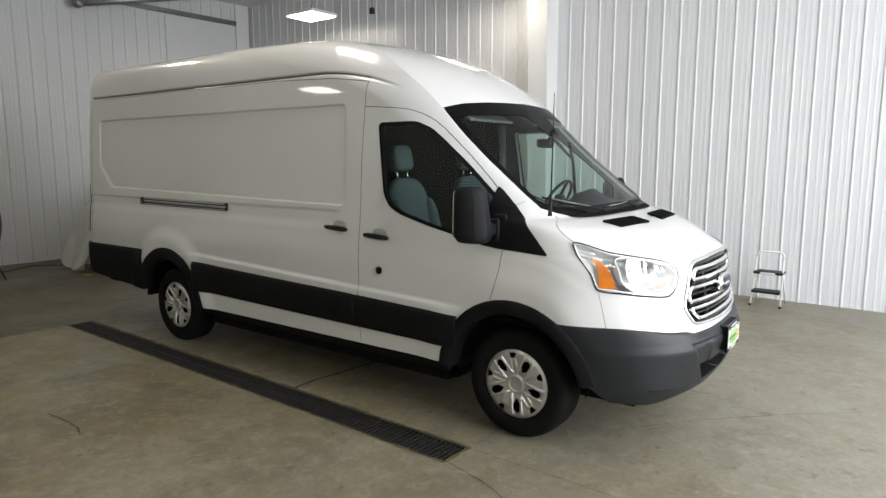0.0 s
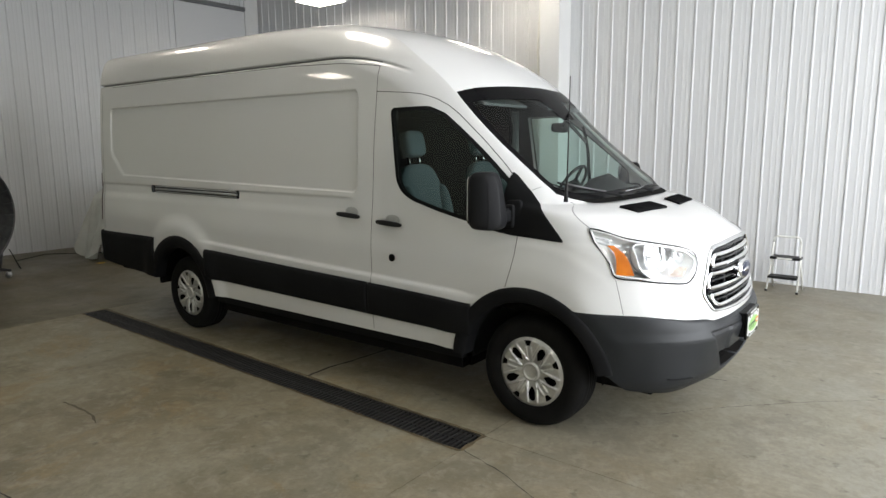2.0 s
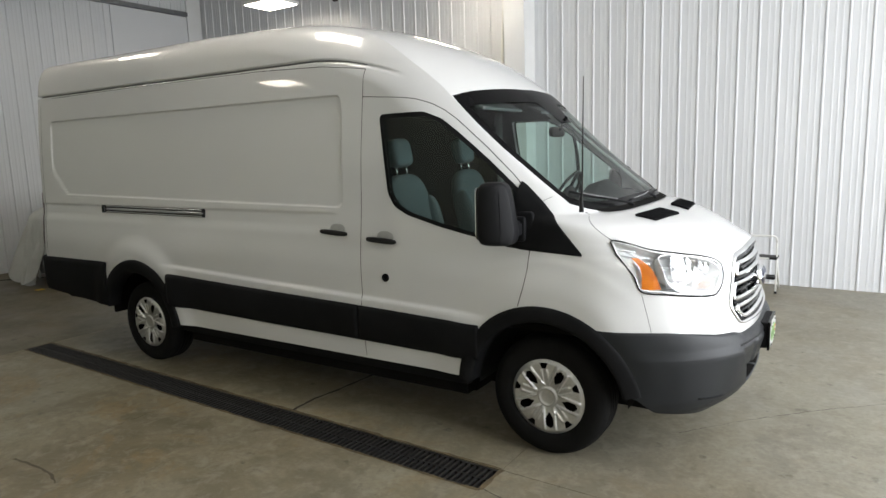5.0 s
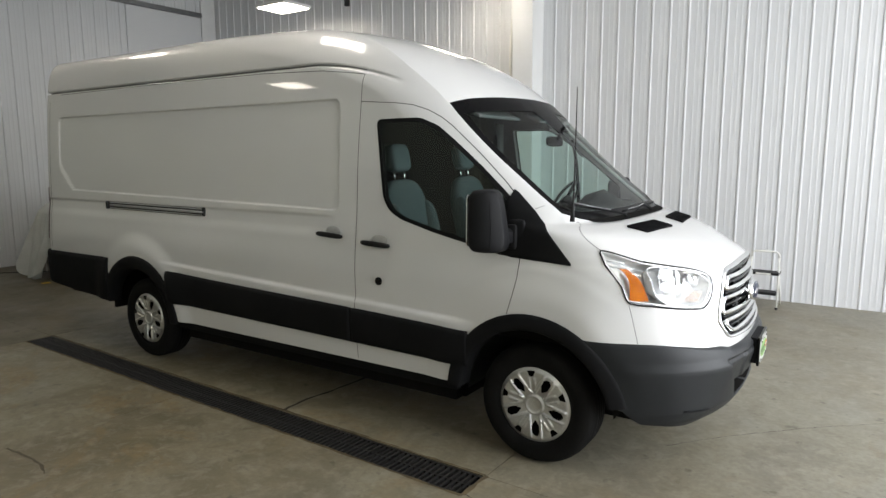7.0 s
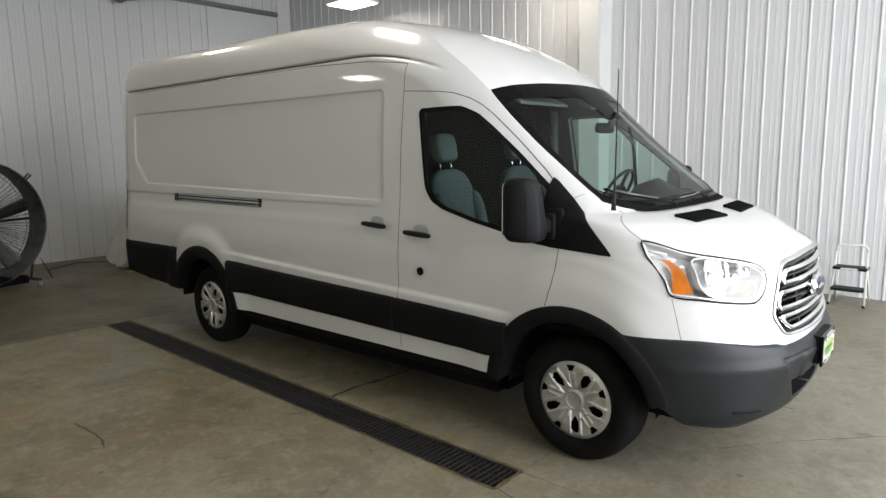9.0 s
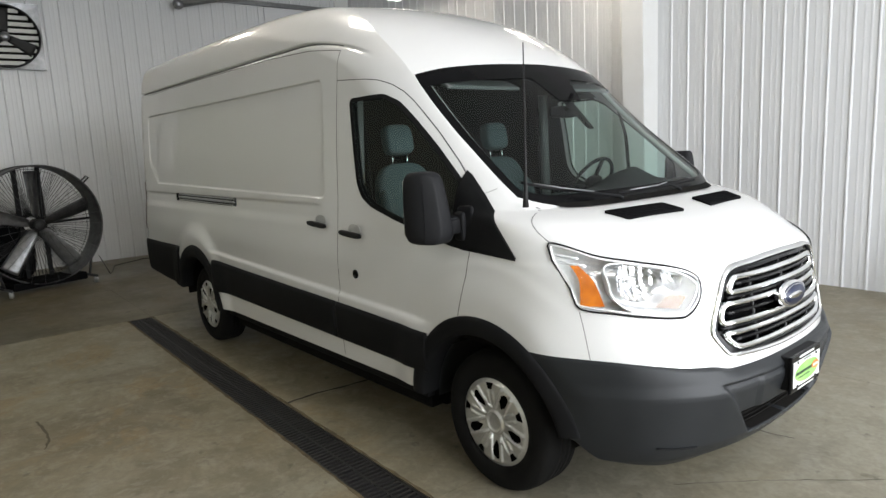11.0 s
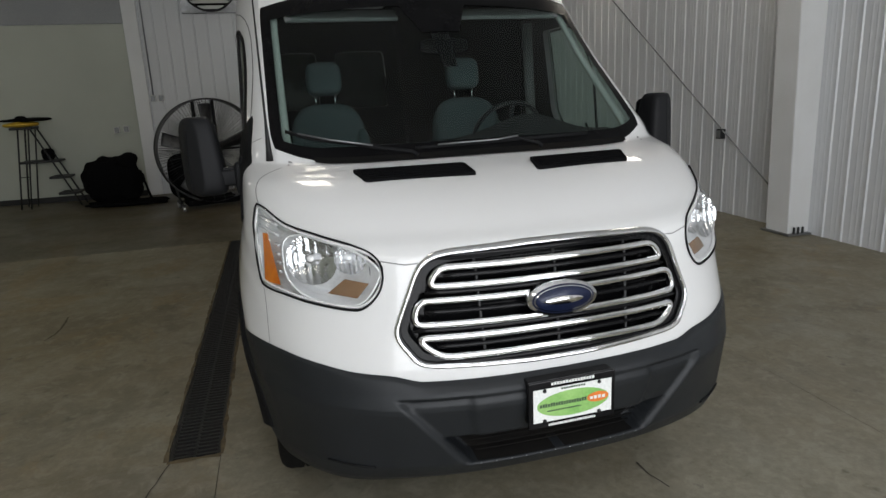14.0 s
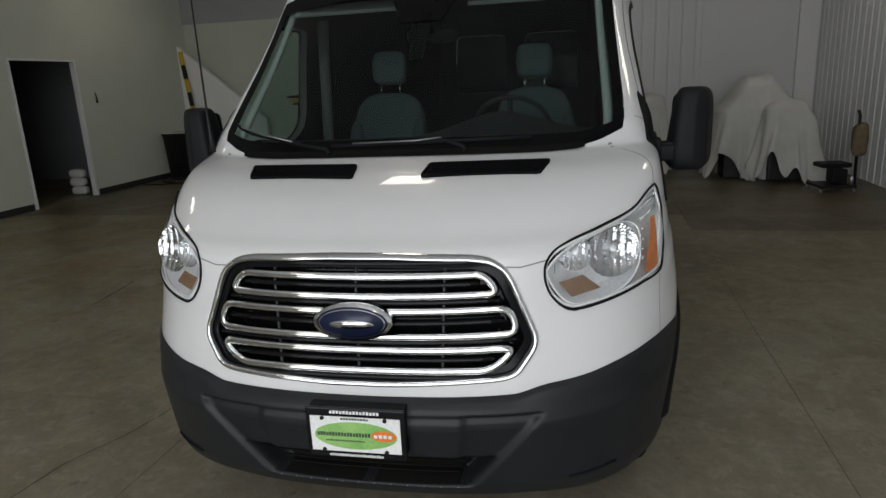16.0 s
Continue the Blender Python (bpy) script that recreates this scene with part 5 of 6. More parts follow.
rail = part("door_rail", ribbon(bmesh.new(), [(-4.24, 1.35), (-2.84, 1.34)], 0.066, on_side, 0.004), DARK_STEEL, van, "sliding door rail in the flank")
for dz, r in ((0.024, 0.006), (-0.001, 0.011), (-0.024, 0.005)):
    part("runner", tube(bmesh.new(), [on_side(x, 1.35 - 0.007 * (x + 4.24) + dz, 0.006) for x in np.linspace(-4.17, -2.85, 20)], r, 6, flat=0.6), ALU, rail)
for x in (-4.215, -2.848):
    part("end_cap", box(bmesh.new(), x - 0.022, x + 0.01, -float(side_y(x, 1.345)) - 0.012, -float(side_y(x, 1.345)) + 0.01, 1.312, 1.378, bevel=0.004), GLOSS_BLACK, rail)

# number plate: only plain shapes stand for its writing
plate = new("number_plate")
plate.parent = van
plate["label"] = "dealer plate in a black frame, green oval on white"
PX = 1.045


def flatbox(name, y0, y1, z0, z1, d0, d1, mat, bevel=0.0, parent=plate):
    return part(name, box(bmesh.new(), PX + d0, PX + d1, y0, y1, z0, z1, bevel=bevel), mat, parent)


flatbox("bracket", -0.15, 0.16, 0.56, 0.715, -0.08, -0.004, TRIM, 0.006)
flatbox("plate_frame", -0.155, 0.162, 0.548, 0.717, -0.003, 0.011, GLOSS_BLACK, 0.005)
flatbox("plate_face", -0.14, 0.147, 0.572, 0.69, 0.0115, 0.0135, PLATE_WHITE)


def plate_oval(cy, cz, ry, rz, d, mat, name):
    bm = bmesh.new()
    slab(bm, [(cy + ry * math.cos(2 * math.pi * k / 32), cz + rz * math.sin(2 * math.pi * k / 32)) for k in range(32)], d, d + 0.001, lambda a, b, q: (PX + q, a, b))
    return part(name, bm, mat, plate)


plate_oval(0.004, 0.628, 0.132, 0.046, 0.014, PLATE_GREEN, "green_oval")
plate_oval(0.094, 0.632, 0.04, 0.018, 0.0155, PLATE_ORANGE, "orange_oval")
for y0, y1, z, high, count, d, mat in ((-0.118, 0.054, 0.632, 0.013, 18, 0.0155, PLATE_INK), (0.064, 0.124, 0.632, 0.012, 4, 0.017, PLATE_WHITE), (-0.092, 0.034, 0.6105, 0.005, 16, 0.0155, PLATE_INK),
                                       (-0.075, 0.085, 0.7045, 0.0105, 15, 0.0115, PLATE_WHITE), (-0.04, 0.05, 0.684, 0.0065, 10, 0.014, PLATE_INK), (-0.085, 0.09, 0.5585, 0.0085, 22, 0.0115, PLATE_WHITE)):
    step = (y1 - y0) / count
    for k in range(count):
        flatbox("bar", y0 + step * k, y0 + step * (k + 0.72), z - high / 2, z + high * (0.5 if k % 3 else 0.36), d, d + 0.001, mat)
for y, z in ((-0.1, 0.684), (0.1, 0.684), (-0.1, 0.576), (0.1, 0.576)):
    part("screw", lathe(bmesh.new(), [(0.007, 0), (0.006, 0.004), (0, 0.005)], pose(PX + 0.0135, y, z, 0, 90, 0), 10), BLACK_PLASTIC, plate)


# wheels
def wheel(x, far):
    w = new("wheel")
    w.parent, w.matrix_local = van, pose(x, -far * 0.965, 0.356, 90 * far, 0, 0)
    tyre = [(0.215, -0.03), (0.222, -0.012), (0.25, -0.002), (0.29, 0.003), (0.325, -0.006), (0.342, -0.022), (0.351, -0.045), (0.353, -0.075)]
    for k in range(4):
        h = -0.075 - 0.032 * k
        tyre += [(0.355, h - 0.002), (0.355, h - 0.022), (0.346, h - 0.025), (0.346, h - 0.030)]
    tyre += [(0.353, -0.2), (0.345, -0.215), (0.3, -0.23), (0.215, -0.225)]
    part("tyre", lathe(bmesh.new(), tyre, None, 56), TYRE, w, "worn black road tyre")
    part("rim", lathe(bmesh.new(), [(0.222, -0.03), (0.2, -0.045), (0.19, -0.1), (0.1, -0.06), (0, -0.06)], None, 32), UNDER, w)
    bm = bmesh.new()
    nt_, nr_ = 320, 46
    rr = [0.0 + 0.222 * (k / nr_) for k in range(nr_ + 1)]

    def spot(r, a):
        """Depth of the cover and whether it is open there."""
        big = (math.degrees(a) - 60 + 36) % 72 - 36
        small = (math.degrees(a) - 96 + 36) % 72 - 36
        bx, sx = r * math.sin(radians(big)), r * math.sin(radians(small))
        hole = 0.094 < r < 0.182 and abs(bx) < min((r - 0.088) * 0.6, 0.0235, (0.19 - r) * 1.1)
        hole |= 0.168 < r < 0.203 and abs(sx) < 0.011 + (r - 0.168) * 0.42
        d = -0.022 + 0.02 * smooth(0.0, 0.17, r) - 0.014 * smooth(0.196, 0.222, r) + 0.016 * smooth(0.06, 0.054, r) - 0.007 * smooth(0.046, 0.042, r)
        ridge = abs(abs(bx) - 0.033)
        d += 0.011 * float(smooth(0.011, 0.005, ridge)) * float(smooth(0.06, 0.08, r) * smooth(0.205, 0.19, r))
        d += 0.008 * float(smooth(0.006, 0.012, abs(sx)) * smooth(0.03, 0.02, abs(sx))) * float(smooth(0.075, 0.1, r) * smooth(0.17, 0.15, r))
        return float(d), hole
    rings = [[bm.verts.new((r * math.cos(a := 2 * math.pi * k / nt_), r * math.sin(a), spot(r, a)[0])) for k in range(nt_)] if r > 0 else [bm.verts.new((0, 0, spot(0.001, 0)[0]))] for r in rr]
    for i in range(nr_):
        for k in range(nt_):
            a, r = 2 * math.pi * (k + 0.5) / nt_, (rr[i] + rr[i + 1]) / 2
            if spot(r, a)[1]:
                continue
            q = list(dict.fromkeys([rings[i][k % len(rings[i])], rings[i + 1][k], rings[i + 1][(k + 1) % nt_], rings[i][(k + 1) % len(rings[i])]]))
            if len(q) > 2:
                bm.faces.new(q).smooth = True
    part("wheel_cover", shade(bm, 40), HUBCAP, w, "silver plastic wheel cover")
    return w


first = wheel(0.0, 1)
for x, far in ((-3.75, 1), (0.0, -1), (-3.75, -1)):
    w = copy_thing(first, pose(x, -far * 0.965, 0.356, 90 * far, 0, 0))

# cab
bm = bmesh.new()


def dash_point(u, v):
    y = -0.86 + 1.72 * u
    hood = 0.1 * math.exp(-(((y - 0.36) / 0.24) ** 2))
    prof = ((0.28, 1.385), (0.1, 1.42), (-0.08, 1.43 + hood), (-0.2, 1.39 + hood), (-0.26, 1.2), (-0.2, 1.0), (-0.1, 0.9))
    k = v * (len(prof) - 1)
    i = min(int(k), len(prof) - 2)
    x, z = (prof[i][q] + (prof[i + 1][q] - prof[i][q]) * (k - i) for q in (0, 1))
    return Vector((x - 0.25 * abs(y) ** 3, y, z))


patch(bm, dash_point, 40, 24)
part("dashboard", bm, DASH, van, "dark grey plastic dashboard")
sw = new("steering_wheel")
sw.parent, sw.matrix_local = van, pose(-0.4, 0.37, 1.42, 0, -60, 0)
part("rim", tube(bmesh.new(), [(0.185 * math.cos(2 * math.pi * k / 36), 0.185 * math.sin(2 * math.pi * k / 36), 0) for k in range(36)], 0.012, 8, closed=True), DASH, sw)
bm = bmesh.new()
lump(bm, (0, 0, -0.01), (0.07, 0.08, 0.03), 2.6)
for a in (0, 90, 180, 270):
    tube(bm, [(0, 0, -0.01), (0.18 * math.cos(radians(a)), 0.18 * math.sin(radians(a)), 0)], 0.013, 6)
part("hub", bm, DASH, sw)
part("column", tube(bmesh.new(), [(0, 0, -0.02), (0, 0, -0.2)], 0.04, 10), DASH, sw)


def seat(y):
    s = new("seat")
    s.parent, s.matrix_local = van, pose(-1.06, y, 0.01)
    s["label"] = "blue-grey cloth seat with a separate headrest"
    lean = Matrix.Translation((-0.12, 0, 1.0)) @ pose(0, 0, 0, 0, -12, 0)
    bm = bmesh.new()
    lump(bm, (0, 0, 0.28), (0.075, 0.235, 0.33), 3.2, lean)
    part("backrest", bm, FABRIC, s)
    bm = bmesh.new()
    for q in (-1, 1):
        lump(bm, (0.04, q * 0.2, 0.2), (0.085, 0.05, 0.24), 2.6, lean)
    part("bolster", bm, FABRIC, s)
    bm = bmesh.new()
    lump(bm, (0.012, 0, 0.762), (0.055, 0.108, 0.1), 4, lean)
    part("headrest", bm, FABRIC, s)
    for q in (-0.06, 0.06):
        part("post", tube(bmesh.new(), [lean @ Vector((0, q, 0.58)), lean @ Vector((0.005, q, 0.7))], 0.006, 6), CHROME, s)
    bm = bmesh.new()
    lump(bm, (0.18, 0, 0.98), (0.27, 0.25, 0.1), 3.0)
    part("cushion", bm, FABRIC, s)
    part("plinth", box(bmesh.new(), -0.1, 0.35, -0.2, 0.2, 0.88, 0.95, bevel=0.02), DASH, s)
    return s


one = seat(-0.47)
copy_thing(one, pose(-1.06, 0.43, 0.01))
part("cab_floor", box(bmesh.new(), -5.15, 0.3, -0.88, 0.88, 0.86, 0.9), LINER, van)
for far in SIDES:
    bm = bmesh.new()
    tube(bm, [(-1.2, -far * 0.87, 0.92), (-1.21, -far * 0.87, 1.4), (-1.2, -far * 0.84, 2.05)], 0.035, 8, flat=1.0)
    part("pillar_trim", bm, VISOR, van, "grey pillar trim")
    bm = bmesh.new()
    section = ((0.944, -0.022), (0.944, -0.05), (0.912, -0.055), (0.905, -0.045), (0.912, -0.03))
    patch(bm, lambda u, v: ws_point(-far * (q := section[round(u * 5) % 5])[0], 0.03 + 0.92 * v, q[1]), 5, 14, closed=True)
    part("screen_pillar_trim", bm, LIGHT_TRIM, van)
    part("seat_belt", tube(bmesh.new(), [(-1.22, -far * 0.8, 1.95), (-1.2, -far * 0.78, 1.2), (-1.2, -far * 0.76, 0.9)], 0.02, 6, flat=0.15), TRIM, van)
    bm = bmesh.new()
    box(bm, -0.62, -0.50, *sorted((-far * 0.72, -far * 0.16)), 2.03, 2.05, bevel=0.008, m=Matrix.Translation((-0.56, 0, 2.04)) @ pose(0, 0, 0, 0, 25, 0) @ Matrix.Translation((0.56, 0, -2.04)))
    part("sun_visor", bm, VISOR, van, "grey sun visor")
bm = bmesh.new()
lump(bm, (-0.33, 0.02, 1.87), (0.02, 0.125, 0.035), 3.5)
tube(bm, [(-0.31, 0.02, 1.88), (-0.26, 0.02, 1.97)], 0.012)
part("rear_view_mirror", bm, BLACK_CLOTH, van)
bm = bmesh.new()
patch(bm, lambda u, v: ws_point(-0.07 + 0.1 * u - (0.03 - 0.05 * u) * (v - 0.5), 0.5 + 0.32 * v, -0.02), 6, 6)
part("sensor_strip", bm, FRIT, van)
part("back_panel", box(bmesh.new(), -5.24, -5.2, -0.85, 0.85, 0.9, 1.48), LINER, van)


# ---------------------------------------------------------------- things round the hall
# low white stair wall in the corner, with its cap
bm = bmesh.new()
slab(bm, [(Y0 + 0.003, 0), (-5.93, 0), (-5.93, 1.09), (-6.0, 1.13), (Y0 + 0.003, 2.62)], -9.97, -9.85, lambda a, b, d: (d, a, b))
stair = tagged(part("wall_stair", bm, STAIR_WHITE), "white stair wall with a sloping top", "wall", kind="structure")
part("wall_base", box(bmesh.new(), -9.849, -9.835, Y0 + 0.016, -5.93, 0, 0.09), BASE_BLACK, stair)

pole = thing("striped_pole", "yellow and black striped pole leaning in the corner", "pole")
a, b = Vector((-9.35, -7.15, 0.03)), Vector((-9.78, -7.68, 2.5))
for k in range(9):
    part("stripe", tube(bmesh.new(), [a.lerp(b, k / 9), a.lerp(b, (k + 1) / 9)], 0.045, 10), YELLOW if k % 2 == 0 else BLACK_PLASTIC, pole)

bin_ = thing("trash_bin", "black plastic trash bin with a white liner edge", "bin")
bm = bmesh.new()
rows = []
for z, s in ((0.0, 0.27), (0.03, 0.285), (0.84, 0.32), (0.86, 0.34), (0.9, 0.34), (0.9, 0.315), (0.1, 0.26)):
    rows.append([bm.verts.new((-9.1 + s * math.copysign(abs(math.cos(t)) ** 0.4, math.cos(t)), -7.42 + s * math.copysign(abs(math.sin(t)) ** 0.4, math.sin(t)), z)) for t in np.linspace(0, 2 * math.pi, 33)[:-1]])
for r, q in zip(rows, rows[1:]):
    for k in range(32):
        bm.faces.new((r[k], r[(k + 1) % 32], q[(k + 1) % 32], q[k])).smooth = True
bm.faces.new(rows[0]), bm.faces.new(rows[-1])
part("tub", bm, BLACK_PLASTIC, bin_)
part("liner", tube(bmesh.new(), [(-9.1 + 0.325 * math.copysign(abs(math.cos(t)) ** 0.4, math.cos(t)), -7.42 + 0.325 * math.copysign(abs(math.sin(t)) ** 0.4, math.sin(t)), 0.91 + 0.008 * math.sin(5 * t)) for t in np.linspace(0, 2 * math.pi, 41)[:-1]], 0.014, 6, closed=True), CLOTH, bin_, "white bag edge")

tote = thing("storage_tote", "low black plastic box on the floor", "box")
bm = bmesh.new()
lump(bm, (-9.5, -6.55, 0.12), (0.2, 0.33, 0.12), 5)
part("tub", bm, BLACK_PLASTIC, tote)
part("lid", box(bmesh.new(), -9.71, -9.29, -6.9, -6.2, 0.241, 0.285, bevel=0.02), BLACK_PLASTIC, tote)
bm = bmesh.new()
coil = []
for k in range(90):
    t = k / 89
    r = 0.75 - 0.25 * math.sin(9 * t)
    coil.append((-8.35 + 0.45 * r * math.cos(20 * t), -7.0 + r * math.sin(20 * t + 0.3 * math.sin(7 * t)), 0.014 + 0.02 * (k % 9) / 9))
tube(bm, coil, 0.012, 6)
tagged(part("air_hose", bm, BLACK_PLASTIC), "coiled black hose lying on the floor", "hose")

# step ladder with gloves and rags on its platform
lad = thing("step_ladder", "black folding step ladder against the wall", "ladder")
LX = -9.72
for dx in (-0.12, 0.22):
    part("front_rail", tube(bmesh.new(), [(LX + dx, -4.22, 0.0), (LX + dx, -4.82, 1.36)], 0.014, 8), DARK_STEEL, lad)
    part("rear_rail", tube(bmesh.new(), [(LX + dx, -5.17, 0.0), (LX + dx, -5.0, 1.34)], 0.014, 8), DARK_STEEL, lad)
    part("rear_rail", tube(bmesh.new(), [(LX + dx, -5.02, 0.0), (LX + dx, -4.84, 1.34)], 0.012, 8), DARK_STEEL, lad)
for z, y0, y1 in ((0.23, -4.56, -4.24), (0.51, -4.66, -4.35), (0.79, -5.06, -4.46), (1.36, -5.12, -4.78)):
    part("step", box(bmesh.new(), LX - 0.14, LX + 0.24, y0, y1, z - 0.02, z + 0.02, bevel=0.008), DARK_STEEL, lad)
part("spreader", tube(bmesh.new(), [(LX + 0.23, -5.1, 0.55), (LX + 0.23, -4.95, 0.55)], 0.008, 6), DARK_STEEL, lad)
bm = bmesh.new()
lump(bm, (LX + 0.05, -4.66, 0.9), (0.12, 0.09, 0.1), 3.5, ripple=0.1)
tagged(part("tool_pouch", bm, BLACK_CLOTH), "small black pouch on the ladder step", "pouch")
bm = bmesh.new()
lump(bm, (LX + 0.06, -5.0, 1.425), (0.2, 0.24, 0.045), 2.6, ripple=0.35)
tagged(part("rag", bm, YELLOW), "yellow folded cloth on the ladder top", "cloth")
bm = bmesh.new()
lump(bm, (LX + 0.05, -4.93, 1.5), (0.2, 0.31, 0.03), 2.4, ripple=0.6), lump(bm, (LX + 0.05, -4.98, 1.535), (0.08, 0.08, 0.03), 2.2, ripple=0.4)
tagged(part("rag", bm, BLACK_CLOTH), "black rag heaped on the ladder top", "cloth")

# black bag with a strap and a flat mat
bag = thing("duffel_bag", "bulky black cloth bag slumped on the floor", "bag")
bm = bmesh.new()
lump(bm, (-9.3, -3.62, 0.4), (0.3, 0.47, 0.4), 2.5, ripple=0.2, nu=36, nv=22), lump(bm, (-9.25, -3.38, 0.72), (0.16, 0.2, 0.14), 2.4, ripple=0.3)
part("sack", bm, BLACK_CLOTH, bag)
part("strap", tube(bmesh.new(), [(-9.2, -3.25, 0.6), (-9.15, -3.14, 0.56), (-9.15, -3.08, 0.3), (-9.12, -3.02, 0.08)], 0.022, 6, flat=0.5), BLACK_CLOTH, bag)
bm = bmesh.new()
lump(bm, (-9.15, -3.4, 0.04), (0.3, 0.62, 0.04), 3, ripple=0.3, nu=36)
tagged(part("floor_mat", bm, BLACK_CLOTH), "crumpled black mat on the floor", "mat")

# drum fan
fan = thing("drum_fan", "large galvanised drum fan on castors", "fan", pose(-8.02, -1.83, 0.90, 0, 0, 16))
TO_X = pose(0, 0, 0, 0, 90, 0)
R = 0.80
part("drum", lathe(bmesh.new(), [(R, -0.36), (R + 0.016, -0.36), (R + 0.018, -0.34), (R + 0.005, -0.33), (R + 0.005, -0.03), (R + 0.02, -0.015), (R + 0.018, 0.0), (R, 0.0), (R - 0.004, -0.02), (R - 0.004, -0.34), (R, -0.36)], TO_X, 72), FAN_STEEL, fan, "dull galvanised steel drum")
for k in range(5):
    a0 = radians(90 + 72 * k)
    bm = bmesh.new()

    def blade(u, v):
        r = 0.1 + 0.64 * u
        w = 0.07 + 0.075 * u - 0.03 * u * u
        tw = radians(38 - 14 * u)
        t = (v - 0.5) * 2
        d = w * t
        x = -0.17 + d * math.sin(tw) + 0.02 * (1 - t * t)
        ang = a0 + d * math.cos(tw) / max(r, 0.15)
        return Vector((x, r * math.cos(ang), r * math.sin(ang)))
    patch(bm, blade, 12, 8)
    # the two lower blades take brighter sheet: light on them put into colour
    ob = part("blade", bm, GALV if k in (2, 3) else FAN_STEEL, fan)
    mod = ob.modifiers.new("thick", "SOLIDIFY")
    mod.thickness = 0.004
part("hub", lathe(bmesh.new(), [(0, -0.05), (0.06, -0.05), (0.08, -0.08), (0.08, -0.24), (0, -0.26)], TO_X, 24), DARK_STEEL, fan)
for y in (-0.16, 0.14):
    part("strut", box(bmesh.new(), -0.3, -0.26, y - 0.025, y + 0.025, -0.78, 0.78), BLACK_PLASTIC, fan)
part("cross_bar", box(bmesh.new(), -0.3, -0.26, -0.15, 0.76, -0.015, 0.02), BLACK_PLASTIC, fan)
part("motor", lathe(bmesh.new(), [(0, -0.6), (0.11, -0.6), (0.12, -0.57), (0.12, -0.34), (0.1, -0.31), (0, -0.31)], TO_X @ Matrix.Translation((0.1, -0.3, 0)), 20), BLACK_CLOTH, fan, "black electric motor")
for r in (0.12, 0.42, 0.64):
    part("guard_ring", tube(bmesh.new(), [(0.005 + 0.02 * (1 - r / R), r * math.cos(2 * math.pi * k / 48), r * math.sin(2 * math.pi * k / 48)) for k in range(48)], 0.0018, 4, closed=True), FAN_STEEL, fan)
bm = bmesh.new()
for r in (0.14, 0.76):
    tube(bm, [(-0.35, r * math.cos(2 * math.pi * k / 40), r * math.sin(2 * math.pi * k / 40)) for k in range(40)], 0.004, 3, closed=True)
for k in range(120):
    a = 2 * math.pi * k / 120
    tube(bm, [(-0.36, 0.1 * math.cos(a), 0.1 * math.sin(a)), (-0.35, 0.795 * math.cos(a + 0.05 * math.sin(9 * a)), 0.795 * math.sin(a + 0.05 * math.sin(9 * a)))], 0.0045, 3)
tagged(part("rear_guard", bm, DARK_STEEL, fan, "dense dark wire guard behind the blades"), kind="stuff")
bm = bmesh.new()
lump(bm, (-0.5, -0.3, -0.4), (0.12, 0.34, 0.36), 4)
part("motor_mount", bm, BLACK_CLOTH, fan)
spoke = bmesh.new()
tube(spoke, [(0.026, 0.0, 0.09), (0.01, 0.03, 0.45), (0.0, 0.07, R - 0.006)], 0.0026, 4)
sp = part("guard_spoke", spoke, FAN_STEEL, fan)
for k in range(1, 28):
    ob = sp.copy()
    scene.collection.objects.link(ob)
    ob.matrix_local = pose(0, 0, 0, 360 * k / 28, 0, 0)
part("base_box", box(bmesh.new(), -0.42, 0.0, -0.46, 0.5, -0.845, -0.74, bevel=0.02), BLACK_CLOTH, fan)
base = part("base_frame", bmesh.new(), DARK_STEEL, fan)
bm = bmesh.new()
for y in (-0.55, 0.55):
    tube(bm, [(-0.45, y, -0.80), (0.16, y, -0.80)], 0.02, 8), tube(bm, [(-0.05, y, -0.80), (-0.05, y * 1.1, -0.55)], 0.018, 8)
tube(bm, [(-0.4, -0.55, -0.80), (-0.4, 0.55, -0.80)], 0.02, 8)
bm.to_mesh(base.data)
bm.free()
for x in (-0.4, 0.13):
    for y in (-0.55, 0.55):
        c = part("castor", lathe(bmesh.new(), [(0, -0.018), (0.042, -0.018), (0.045, 0), (0.042, 0.018), (0, 0.018)], pose(x, y, -0.856, 90, 0, 0), 16), ALU, fan)
        part("fork", box(bmesh.new(), x - 0.012, x + 0.012, y - 0.024, y + 0.024, -0.86, -0.815, bevel=0.004), ALU, c)
part("handle", tube(bmesh.new(), [(-0.1, 0.6, 0.53), (-0.1, 0.7, 0.62), (-0.16, 0.77, 0.6), (-0.2, 0.68, 0.5)], 0.011, 8), DARK_STEEL, fan)
bm = bmesh.new()
tube(bm, [(-8.3, -1.15, 0.35), (-8.35, -1.02, 0.05), (-8.8, -0.9, 0.008), (-9.4, -0.75, 0.008), (-9.75, -0.2, 0.008), (-9.2, 0.38, 0.008), (-8.9, 0.8, 0.008)], 0.006, 6)
tagged(part("power_cord", bm, BLACK_PLASTIC), "black power cord trailing over the floor", "cord")

# wall exhaust fan with louvres
ex = thing("exhaust_fan", "square galvanised exhaust fan with louvres in the west wall", "fan", pose(-10.15, -1.73, 3.72))
bm = bmesh.new()
n = 48
outer = []
for k in range(n):
    a = 2 * math.pi * k / n
    c, s = math.cos(a), math.sin(a)
    q = 0.505 / max(abs(c), abs(s))
    outer.append((q * c, q * s))
fr = [bm.verts.new((0.06, a, b)) for a, b in outer]
bk = [bm.verts.new((-0.045, a, b)) for a, b in outer]
inn = [bm.verts.new((0.05, 0.47 * math.cos(2 * math.pi * k / n), 0.47 * math.sin(2 * math.pi * k / n))) for k in range(n)]
